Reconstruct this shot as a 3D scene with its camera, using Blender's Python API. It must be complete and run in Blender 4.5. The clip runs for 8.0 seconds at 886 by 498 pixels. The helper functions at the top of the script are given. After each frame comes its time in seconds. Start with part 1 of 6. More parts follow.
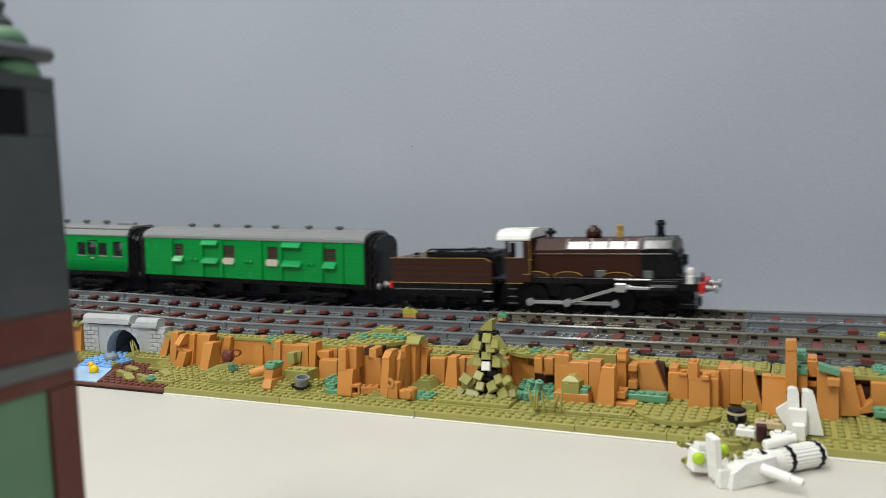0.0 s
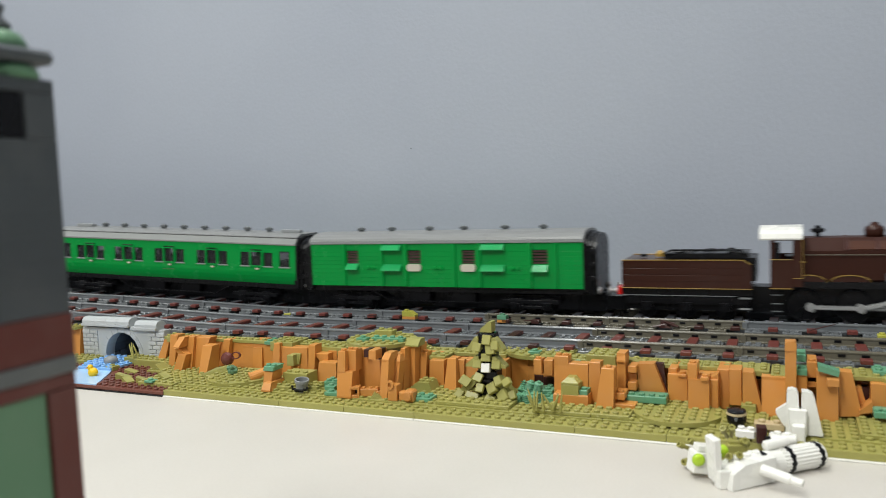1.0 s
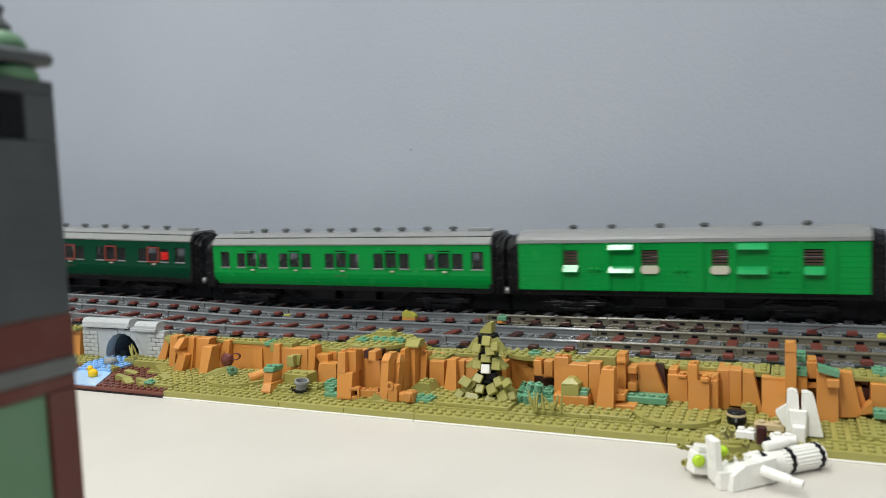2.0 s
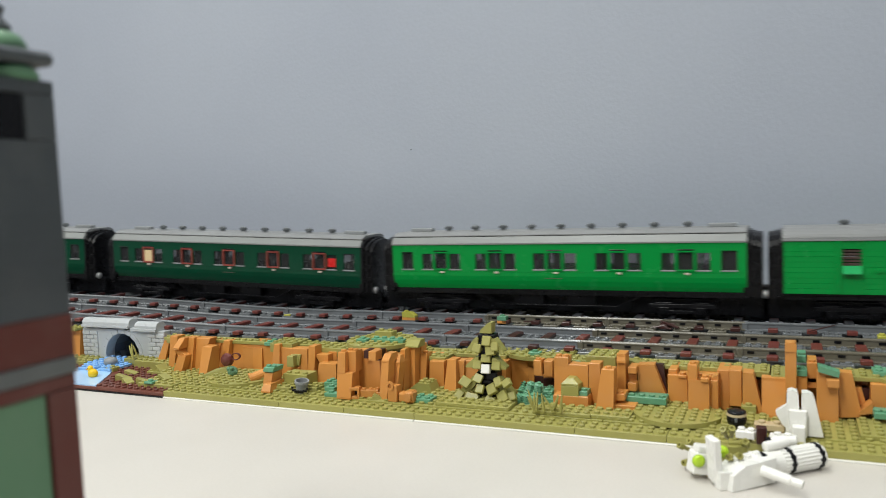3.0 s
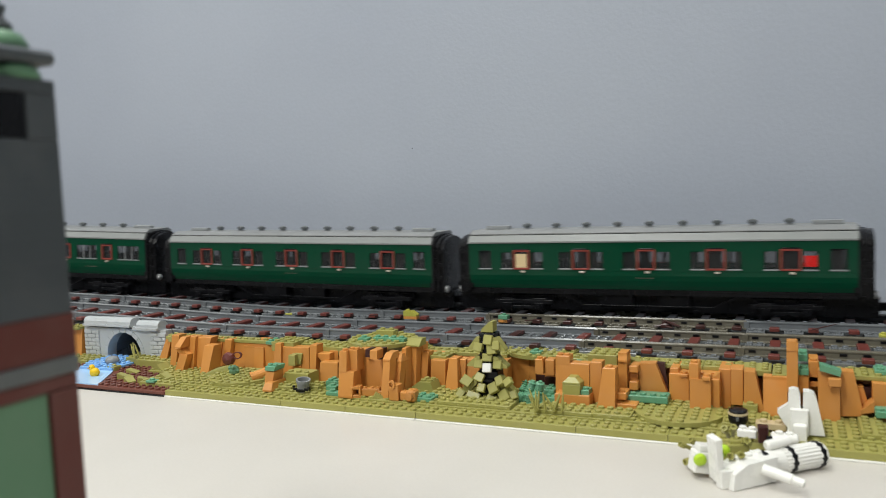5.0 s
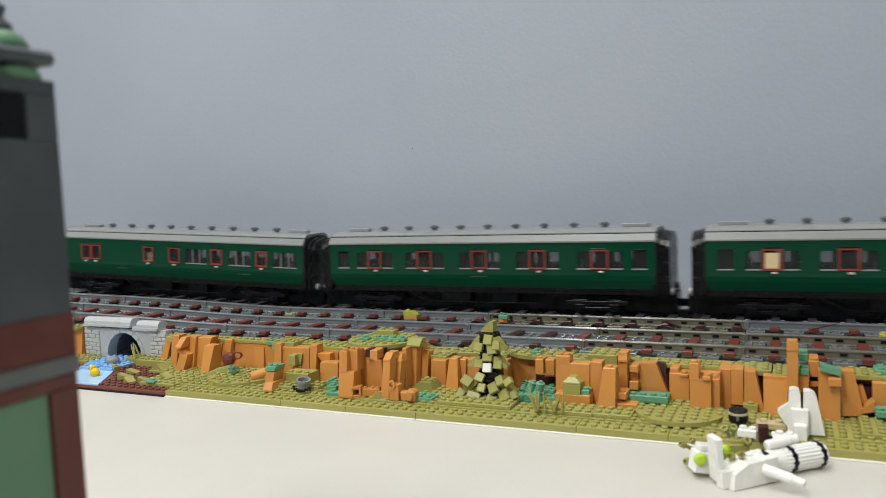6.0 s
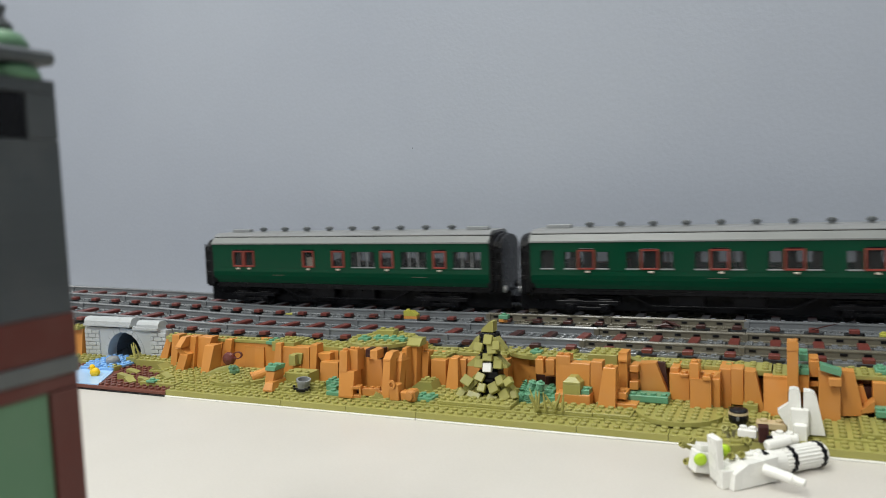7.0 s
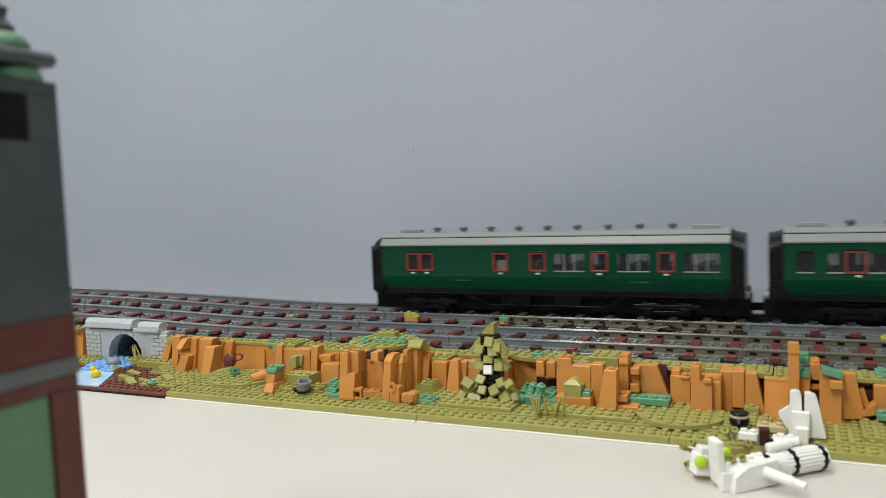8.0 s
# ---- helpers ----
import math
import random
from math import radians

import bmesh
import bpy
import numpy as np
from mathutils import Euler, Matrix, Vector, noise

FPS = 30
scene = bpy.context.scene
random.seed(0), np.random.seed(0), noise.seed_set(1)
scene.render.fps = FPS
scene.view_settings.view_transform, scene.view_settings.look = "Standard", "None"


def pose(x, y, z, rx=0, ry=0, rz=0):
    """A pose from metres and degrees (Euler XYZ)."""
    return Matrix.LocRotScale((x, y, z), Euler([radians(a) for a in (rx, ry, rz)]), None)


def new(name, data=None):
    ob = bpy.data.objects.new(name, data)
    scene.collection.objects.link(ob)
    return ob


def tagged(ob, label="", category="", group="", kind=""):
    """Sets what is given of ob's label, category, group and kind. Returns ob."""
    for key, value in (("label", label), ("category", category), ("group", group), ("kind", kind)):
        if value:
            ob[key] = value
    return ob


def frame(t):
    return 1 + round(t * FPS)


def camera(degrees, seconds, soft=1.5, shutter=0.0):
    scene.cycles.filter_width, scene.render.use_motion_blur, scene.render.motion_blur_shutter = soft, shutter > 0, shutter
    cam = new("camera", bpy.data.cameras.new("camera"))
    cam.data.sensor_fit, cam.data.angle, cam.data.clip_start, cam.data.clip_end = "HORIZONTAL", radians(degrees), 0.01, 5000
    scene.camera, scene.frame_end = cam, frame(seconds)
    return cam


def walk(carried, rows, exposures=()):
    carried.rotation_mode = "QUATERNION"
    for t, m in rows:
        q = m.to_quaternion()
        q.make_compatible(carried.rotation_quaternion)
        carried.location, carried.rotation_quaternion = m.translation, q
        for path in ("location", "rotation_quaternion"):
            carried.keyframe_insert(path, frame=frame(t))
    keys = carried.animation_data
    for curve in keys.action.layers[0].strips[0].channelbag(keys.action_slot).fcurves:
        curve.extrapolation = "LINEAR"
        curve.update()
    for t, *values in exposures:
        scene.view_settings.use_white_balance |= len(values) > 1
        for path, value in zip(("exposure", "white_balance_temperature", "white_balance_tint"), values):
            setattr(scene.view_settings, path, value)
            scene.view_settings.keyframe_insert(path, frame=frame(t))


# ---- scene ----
cam = camera(59.13, 8.0, soft=0.95, shutter=0.5)
cam.data.dof.use_dof = True
cam.data.dof.focus_distance = 0.76
cam.data.dof.aperture_fstop = 10.0

# ---- the camera: propped up, hardly moving (drift right, drift down, roll, in thousandths of a radian) ----
STAND = Matrix(((0.9118028, 0.0053478, 0.4105935, 0.0), (0.4087323, 0.0841583, -0.9087658, 0.0),
                (-0.0394148, 0.9964380, 0.0745500, 0.18), (0, 0, 0, 1)))


def held(right, down, roll):
    return STAND @ Euler((down / 1000, right / 1000, roll / 1000)).to_matrix().to_4x4()


walk(cam, [
    (0.0, held(-2.03, -4.67, 2.3)), (0.5, held(-3.23, -1.44, 0.4)), (1.0, held(-3.05, -2.33, -0.5)),
    (1.5, held(-3.14, -1.32, -1.0)), (3.0, held(-3.12, -1.10, -0.9)), (3.5, held(-2.83, -1.22, -0.4)),
    (4.0, held(-1.96, -1.22, -0.5)), (4.5, held(-1.59, -2.43, -0.9)), (6.0, held(-1.28, -2.53, -2.0)),
    (6.5, held(-0.62, -3.43, -0.6)), (7.0, held(-1.08, -2.76, -1.6)), (7.5, held(-0.77, -1.22, -0.6)),
    (8.0, held(0.0, 0.0, 0.0))],
    exposures=[(0.0, -0.02), (0.5, 0.09), (1.5, 0.09), (3.5, 0.08), (4.5, 0.03), (6.5, 0.03), (8.0, 0.0)])

# ---- light: a white ceiling panel and added fill lamps in a closed room ----
world = bpy.data.worlds.new("world")
scene.world = world
world.use_nodes = True
world.node_tree.nodes["Background"].inputs[0].default_value = (0.6, 0.7, 0.8, 1)
world.node_tree.nodes["Background"].inputs[1].default_value = 0.05
CEILING = 1.85
# first lamp follows from the boiler reflection; the other five are added, balanced for brightness
for lx, ly, power in ((-0.56, 0.45, 20.5), (1.15, 0.45, 7.0), (-2.3, 0.45, 6.5), (-0.56, -1.3, 43.5), (1.15, -1.3, 11.0), (-2.3, -1.3, 21.0)):
    lamp = bpy.data.lights.new("ceiling_and_fill_light", "AREA")
    lamp.shape, lamp.size, lamp.size_y, lamp.energy = "RECTANGLE", 0.30, 1.2, power
    lamp.color = (0.985, 1.0, 0.955)
    new("ceiling_and_fill_light", lamp).matrix_world = pose(lx, ly, CEILING - 0.03)

# ---- materials ----
MATS = {}


def plastic(name, rgb, rough=0.32, spread=0.05, grain=0.015, clear=0.0, metal=0.0, dust=0.08, shine=0.38):
    """Moulded toy plastic: slight shade differences from piece to piece, scuffs in the gloss, faint relief."""
    m = bpy.data.materials.new(name)
    m.use_nodes = True
    t = m.node_tree
    b = t.nodes["Principled BSDF"]
    geo, info = t.nodes.new("ShaderNodeTexCoord"), t.nodes.new("ShaderNodeObjectInfo")
    isl = t.nodes.new("ShaderNodeNewGeometry")
    addr = t.nodes.new("ShaderNodeMath")
    addr.operation = "ADD"
    t.links.new(info.outputs["Random"], addr.inputs[0])
    t.links.new(isl.outputs["Random Per Island"], addr.inputs[1])
    big, fine = t.nodes.new("ShaderNodeTexNoise"), t.nodes.new("ShaderNodeTexNoise")
    big.inputs["Scale"].default_value, fine.inputs["Scale"].default_value = 45.0, 900.0
    big.inputs["Detail"].default_value = 4.0
    for n in (big, fine):
        t.links.new(geo.outputs["Object"], n.inputs["Vector"])
    hsv = t.nodes.new("ShaderNodeHueSaturation")
    hsv.inputs["Color"].default_value = (*rgb, 1)
    ramp = t.nodes.new("ShaderNodeMapRange")
    ramp.inputs[1].default_value, ramp.inputs[2].default_value = 0.0, 2.0
    ramp.inputs[3].default_value, ramp.inputs[4].default_value = 1 - spread * 2, 1 + spread * 2
    t.links.new(addr.outputs[0], ramp.inputs[0])
    t.links.new(ramp.outputs[0], hsv.inputs["Value"])
    mix = t.nodes.new("ShaderNodeMix")
    mix.data_type = "RGBA"
    mix.inputs[7].default_value = (0.42, 0.40, 0.37, 1)
    dustr = t.nodes.new("ShaderNodeMapRange")
    dustr.inputs[1].default_value, dustr.inputs[2].default_value = 0.48, 0.85
    dustr.inputs[4].default_value = dust
    t.links.new(big.outputs[0], dustr.inputs[0])
    t.links.new(dustr.outputs[0], mix.inputs[0])
    t.links.new(hsv.outputs[0], mix.inputs[6])
    t.links.new(mix.outputs[2], b.inputs["Base Color"])
    rr = t.nodes.new("ShaderNodeMapRange")
    rr.inputs[3].default_value, rr.inputs[4].default_value = rough - 0.08, rough + 0.14
    t.links.new(big.outputs[0], rr.inputs[0])
    t.links.new(rr.outputs[0], b.inputs["Roughness"])
    bump = t.nodes.new("ShaderNodeBump")
    bump.inputs["Strength"].default_value, bump.inputs["Distance"].default_value = grain * 10, 0.0002
    t.links.new(fine.outputs[0], bump.inputs["Height"])
    t.links.new(bump.outputs[0], b.inputs["Normal"])
    b.inputs["Metallic"].default_value = metal
    b.inputs["IOR"].default_value = 1.5
    b.inputs["Specular IOR Level"].default_value = shine
    if clear:
        b.inputs["Transmission Weight"].default_value = clear
    MATS[name] = m
    return m


def painted(name, rgb, rgb2, scale, rough, relief, fine_scale=300.0, spot=0.02):
    """A large painted or laminated surface: cloudy tone, fine grain and relief, small marks."""
    m = bpy.data.materials.new(name)
    m.use_nodes = True
    t = m.node_tree
    b = t.nodes["Principled BSDF"]
    geo = t.nodes.new("ShaderNodeTexCoord")
    big, fine = t.nodes.new("ShaderNodeTexNoise"), t.nodes.new("ShaderNodeTexNoise")
    big.inputs["Scale"].default_value, fine.inputs["Scale"].default_value = scale, fine_scale
    big.inputs["Detail"].default_value, fine.inputs["Detail"].default_value = 5.0, 3.0
    for n in (big, fine):
        t.links.new(geo.outputs["Object"], n.inputs["Vector"])
    ramp = t.nodes.new("ShaderNodeValToRGB")
    ramp.color_ramp.elements[0].position, ramp.color_ramp.elements[1].position = 0.35, 0.68
    ramp.color_ramp.elements[0].color, ramp.color_ramp.elements[1].color = (*rgb, 1), (*rgb2, 1)
    t.links.new(big.outputs[0], ramp.inputs[0])
    mix = t.nodes.new("ShaderNodeMix")
    mix.data_type, mix.blend_type = "RGBA", "MULTIPLY"
    speck = t.nodes.new("ShaderNodeMapRange")
    speck.inputs[1].default_value, speck.inputs[2].default_value = 0.3, 0.7
    speck.inputs[3].default_value, speck.inputs[4].default_value = 1 - spot, 1 + spot
    t.links.new(fine.outputs[0], speck.inputs[0])
    mix.inputs[0].default_value = 1.0
    t.links.new(ramp.outputs[0], mix.inputs[6])
    t.links.new(speck.outputs[0], mix.inputs[7])
    t.links.new(mix.outputs[2], b.inputs["Base Color"])
    b.inputs["Roughness"].default_value = rough
    bump = t.nodes.new("ShaderNodeBump")
    bump.inputs["Strength"].default_value, bump.inputs["Distance"].default_value = relief, 0.0006
    t.links.new(fine.outputs[0], bump.inputs["Height"])
    t.links.new(bump.outputs[0], b.inputs["Normal"])
    MATS[name] = m
    return m


painted("wall_paint", (0.366, 0.395, 0.462), (0.396, 0.426, 0.490), 2.5, 0.62, 0.35, 220.0, 0.015)
painted("table_laminate", (0.560, 0.528, 0.482), (0.605, 0.572, 0.525), 6.0, 0.42, 0.08, 500.0, 0.02)
painted("ceiling_paint", (0.75, 0.75, 0.74), (0.8, 0.8, 0.79), 3.0, 0.8, 0.2)
painted("floor_vinyl", (0.12, 0.12, 0.125), (0.16, 0.16, 0.165), 4.0, 0.5, 0.2)
plastic("olive", (0.318, 0.298, 0.085))
plastic("orange", (0.585, 0.248, 0.058))
plastic("teal", (0.12, 0.31, 0.185))
plastic("dark_grey", (0.115, 0.125, 0.13), 0.30)
plastic("rail_grey", (0.140, 0.150, 0.160), 0.13, shine=0.6)
plastic("old_grey", (0.118, 0.107, 0.080), 0.22, shine=0.5)
plastic("light_grey", (0.47, 0.49, 0.50))
plastic("mid_grey", (0.26, 0.27, 0.275))
plastic("tile_red", (0.135, 0.030, 0.024), 0.30)
plastic("brown", (0.042, 0.013, 0.008), 0.18, dust=0.0, shine=0.25)
plastic("brown_matte", (0.042, 0.013, 0.008), 0.42, dust=0.0, shine=0.2)
plastic("dark_brown", (0.045, 0.012, 0.010), 0.3)
plastic("black", (0.0055, 0.0055, 0.0068), 0.24, dust=0.0, shine=0.22)
plastic("black_gloss", (0.008, 0.008, 0.010), 0.10, dust=0.0, shine=0.8)
plastic("bright_green", (0.0005, 0.27, 0.045), 0.22, 0.02, dust=0.0, shine=0.2)
plastic("tile_green", (0.015, 0.34, 0.10), 0.12, 0.02, dust=0.0, shine=0.6)
plastic("dark_green", (0.001, 0.050, 0.023), 0.16, 0.03, dust=0.0, shine=0.22)
plastic("red", (0.60, 0.012, 0.010), 0.25)
plastic("frame_red", (0.26, 0.045, 0.032), 0.3)
plastic("white", (0.81, 0.80, 0.755), 0.25, 0.02, dust=0.04)
plastic("bone", (0.62, 0.58, 0.48), 0.3)
plastic("yellow", (0.80, 0.50, 0.01), 0.3)
plastic("gold", (0.38, 0.24, 0.05), 0.3)
plastic("lime", (0.42, 0.62, 0.03), 0.3)
plastic("yellow_olive", (0.42, 0.40, 0.07), 0.3)
plastic("blue", (0.22, 0.43, 0.74), 0.2)
plastic("pale_blue", (0.36, 0.56, 0.80), 0.15)
plastic("silver", (0.55, 0.55, 0.55), 0.28, metal=0.6)
plastic("earth", (0.150, 0.045, 0.030), 0.35)
plastic("tan", (0.50, 0.40, 0.24), 0.35)
plastic("sand_green", (0.11, 0.23, 0.13), 0.4)
plastic("tower_grey", (0.058, 0.067, 0.074), 0.4)
plastic("tower_mid", (0.12, 0.13, 0.13), 0.4)
plastic("tower_red", (0.105, 0.026, 0.020), 0.4)
plastic("roof_grey", (0.22, 0.225, 0.225), 0.35)
plastic("roof_light", (0.23, 0.24, 0.235), 0.35)
plastic("slat_brown", (0.060, 0.035, 0.028), 0.35)
plastic("brown_gloss", (0.080, 0.030, 0.018), 0.10, dust=0.0, shine=0.9)
plastic("rod_silver", (0.40, 0.40, 0.40), 0.35, metal=0.3)
plastic("cream", (0.75, 0.58, 0.33), 0.3)
pane = plastic("pane", (0.05, 0.053, 0.055), 0.08, 0.0, dust=0.0)
pane.node_tree.nodes["Principled BSDF"].inputs["Alpha"].default_value = 0.3
plastic("tunnel_blue", (0.085, 0.115, 0.16), 0.4)
plastic("dome_green", (0.10, 0.22, 0.12), 0.4)

# ---- shaping helpers (millimetres) ----


def quad(bm, pts):
    bm.faces.new([bm.verts.new((x / 1000, y / 1000, z / 1000)) for x, y, z in pts])


def hull(bm, pts, faces):
    v = [bm.verts.new((x / 1000, y / 1000, z / 1000)) for x, y, z in pts]
    for f in faces:
        bm.faces.new([v[i] for i in f])


def box(bm, x0, x1, y0, y1, z0, z1, c=0.3):
    """A block with chamfered edges."""
    c = min(c, (x1 - x0) / 3, (y1 - y0) / 3, (z1 - z0) / 3)
    p, q = (x0, y0, z0), (x1, y1, z1)
    v = {}
    for i in range(8):
        s = (i & 1, i >> 1 & 1, i >> 2 & 1)
        for a in range(3):
            co = [(q[k] if s[k] else p[k]) for k in range(3)]
            for k in range(3):
                if k != a:
                    co[k] += -c if s[k] else c
            v[i, a] = bm.verts.new([w / 1000 for w in co])
    for a in range(3):
        b_, d = (a + 1) % 3, (a + 2) % 3
        for s in (0, 1):
            idx = [s << a | i << b_ | j << d for i, j in ((0, 0), (1, 0), (1, 1), (0, 1))]
            f = [v[i, a] for i in idx]
            bm.faces.new(f if s else f[::-1])
        for i in (0, 1):
            for j in (0, 1):
                m, n = i << b_ | j << d, i << b_ | j << d | 1 << a
                f = [v[m, b_], v[n, b_], v[n, d], v[m, d]]
                bm.faces.new(f if i == j else f[::-1])
    for i in range(8):
        f = [v[i, 0], v[i, 1], v[i, 2]]
        bm.faces.new(f if bin(i).count("1") % 2 else f[::-1])


def prism(bm, prof, lo, hi, axis="x"):
    """A profile drawn out along an axis: along x the profile is (y, z), along y it is (x, z), along z it is (x, y)."""
    def at(p, w):
        co = {"x": (w, p[0], p[1]), "y": (p[0], w, p[1]), "z": (p[0], p[1], w)}[axis]
        return bm.verts.new([k / 1000 for k in co])
    a, b_ = [at(p, lo) for p in prof], [at(p, hi) for p in prof]
    n = len(prof)
    fs = [bm.faces.new(a[::-1]), bm.faces.new(b_)]
    for i in range(n):
        fs.append(bm.faces.new((a[i], a[(i + 1) % n], b_[(i + 1) % n], b_[i])))
    bmesh.ops.recalc_face_normals(bm, faces=fs)


def lathe(bm, prof, x, y, z, axis="z", n=14):
    """A turned piece: the profile is (radius, height along the axis)."""
    rings = []
    for r, h in prof:
        ring = []
        for i in range(n):
            a = 2 * math.pi * i / n
            u, w = r * math.cos(a), r * math.sin(a)
            co = {"z": (x + u, y + w, z + h), "y": (x + u, y + h, z + w), "x": (x + h, y + u, z + w)}[axis]
            ring.append(bm.verts.new([k / 1000 for k in co]))
        rings.append(ring)
    fs = [bm.faces.new(rings[0][::-1]), bm.faces.new(rings[-1])]
    for a, b_ in zip(rings, rings[1:]):
        for i in range(n):
            fs.append(bm.faces.new((a[i], a[(i + 1) % n], b_[(i + 1) % n], b_[i])))
    bmesh.ops.recalc_face_normals(bm, faces=fs)


def knob(bm, x, y, z, r=2.4, h=1.7, n=10):
    """A stud."""
    v = []
    for rr, hh in ((r, 0.0), (r, h - 0.3), (r - 0.3, h)):
        v.append([bm.verts.new(((x + rr * math.cos(2 * math.pi * i / n)) / 1000, (y + rr * math.sin(2 * math.pi * i / n)) / 1000, (z + hh) / 1000)) for i in range(n)])
    bm.faces.new(v[2])
    for a, b_ in zip(v, v[1:]):
        for i in range(n):
            bm.faces.new((a[i], a[(i + 1) % n], b_[(i + 1) % n], b_[i]))


def thing(name, label, category, group="", kind=""):
    return tagged(new(name), label, category, group, kind)


def part(name, bm, material, parent=None, label="", smooth=False):
    me = bpy.data.meshes.new(name)
    bm.to_mesh(me)
    bm.free()
    me.materials.append(MATS[material])
    if smooth:
        for p in me.polygons:
            p.use_smooth = True
    ob = new(name, me)
    ob.parent = parent
    return tagged(ob, label)


def solid(name, material, parent, fill, label=""):
    bm = bmesh.new()
    fill(bm)
    return part(name, bm, material, parent, label)


def plain(name, material, boxes, parent=None, label="", c=0.3):
    bm = bmesh.new()
    for b_ in boxes:
        box(bm, *b_, c=c)
    return part(name, bm, material, parent, label)


# ---- the room ----
def room_piece(name, material, label, category, *b_):
    ob = plain(name, material, [b_], c=2)
    return tagged(ob, label, category, kind="structure")


WALL_Y = 940
room_piece("wall_north", "wall_paint", "unseen plain grey-blue wall added to close the room behind the layout", "wall", -3200, 2900, WALL_Y, WALL_Y + 100, -750, 1850)
# unseen walls and floor, added; far south wall and dark floor keep reflections weak
room_piece("wall_south", "wall_paint", "unseen plain grey-blue wall added to close the room", "wall", -3200, 2900, -4600, -4500, -750, 1850)
room_piece("wall_west", "wall_paint", "unseen plain grey-blue wall added to close the room", "wall", -3300, -3200, -4600, WALL_Y + 100, -750, 1850)
room_piece("wall_east", "wall_paint", "unseen plain grey-blue wall added to close the room", "wall", 2900, 3000, -4600, WALL_Y + 100, -750, 1850)
room_piece("floor", "floor_vinyl", "unseen dark grey floor added to close the room", "floor", -3300, 3000, -4600, WALL_Y + 100, -850, -750)
room_piece("ceiling", "ceiling_paint", "white painted ceiling", "ceiling", -3300, 3000, -4600, WALL_Y + 100, 1850, 1950)

spot = solid("wall_mark", "black", None, lambda bm: lathe(bm, [(0.9, 0.0), (0.6, -0.5)], -462, WALL_Y - 0.1, 235, "y", 8))
tagged(spot, "tiny dark mark on the grey-blue wall", "wall mark")


def table():
    t = thing("table", "off-white laminate table under the toy railway", "table")
    plain("tabletop", "table_laminate", [(-2900, 2260, -300, 935, -28, 0)], t, c=2)
    for x in (-2700, 2150):
        for y in (-230, 880):
            plain("leg", "mid_grey", [(x - 20, x + 20, y - 20, y + 20, -750, -28)], t, "grey metal leg")


table()

# ---- the line of the two tracks: level and straight, then climbing and bending gently towards the west ----
NEAR_Y, FAR_Y = 680.0, 797.0
CLIMB_X, CLIMB_R, CLIMB = -500.0, 3000.0, 0.046
EASE_X = -1120.0
BEND_X, BEND_R = -600.0, 1700.0
RAIL_Z = 46.6


def track_line():
    """Steps of 2 mm along a track from the east end westward: x, height gained, slope, sideways shift, heading."""
    out, x, z, a, y, h = [], 2300.0, 0.0, 0.0, 0.0, 0.0
    while x > -3000:
        out.append((x, z, a, y, h))
        if EASE_X < x < CLIMB_X:
            a = min(CLIMB, a + 2.0 / CLIMB_R)
        elif x <= EASE_X:
            a = max(0.0, a - 2.0 / CLIMB_R)
        if EASE_X < x < BEND_X:
            h = min(0.16, h + 2.0 / BEND_R)
        elif x <= EASE_X:
            h = max(0.0, h - 2.0 / BEND_R)
        x, z, y = x - 2.0 * math.cos(h), z + 2.0 * math.sin(a), y - 2.0 * math.sin(h)
    return out


LINE = track_line()


def on_line(s):
    """Place on the line at the length s (equal to x on the level): x, height gained, slope, sideways shift, heading."""
    k = min(max((2300.0 - s) / 2.0, 0.0), len(LINE) - 1.001)
    i = int(k)
    w = k - i
    a, b_ = LINE[i], LINE[i + 1]
    return tuple(a[j] + (b_[j] - a[j]) * w for j in range(5))


def laid(s, yc):
    """The pose of a piece of track at the length s."""
    x, z, a, y, h = on_line(s)
    return pose(x / 1000, (yc + y) / 1000, z / 1000, 0, math.degrees(a), math.degrees(h))


# ---- tracks ----
def rail_run(name, parent, yc, s0, s1, material):
    """One rail of one length of track, with its foot and the clip at its joint."""
    bm = bmesh.new()
    n = 6
    prof = [(-4.2, 38.5), (-4.2, 39.4), (-1.6, 40.0), (-1.3, 43.4), (-1.7, 44.4), (-1.7, 45.2), (-0.7, 46.4), (0.7, 46.4), (1.7, 45.2),
            (1.7, 44.4), (1.3, 43.4), (1.6, 40.0), (4.2, 39.4), (4.2, 38.5)]
    rings = []
    for i in range(n + 1):
        s = s0 + 0.25 + (s1 - s0 - 0.5) * i / n
        x, d, a, y, h = on_line(s)
        rings.append([bm.verts.new((x / 1000, (yc + u + y) / 1000, (z + d) / 1000)) for u, z in prof])
    k = len(prof)
    bm.faces.new(rings[0])
    bm.faces.new(rings[-1][::-1])
    for a, b_ in zip(rings, rings[1:]):
        for i in range(k):
            bm.faces.new((a[i], b_[i], b_[(i + 1) % k], a[(i + 1) % k]))
    bmesh.ops.recalc_face_normals(bm, faces=bm.faces[:])
    return part(name, bm, material, parent)


def tie_mesh(material):
    bm = bmesh.new()
    box(bm, -8, 8, -40, 40, 35.3, 38.5)
    box(bm, -8, 8, -40, -31, 32.4, 35.2)
    box(bm, -8, 8, 31, 40, 32.4, 35.2)
    for x in (-4, 4):
        for y in (-36, 36, -12, -4, 4, 12, -20, 20):
            knob(bm, x, y, 38.5)
    me = bpy.data.meshes.new("tie")
    bm.to_mesh(me)
    bm.free()
    me.materials.append(MATS[material])
    return me


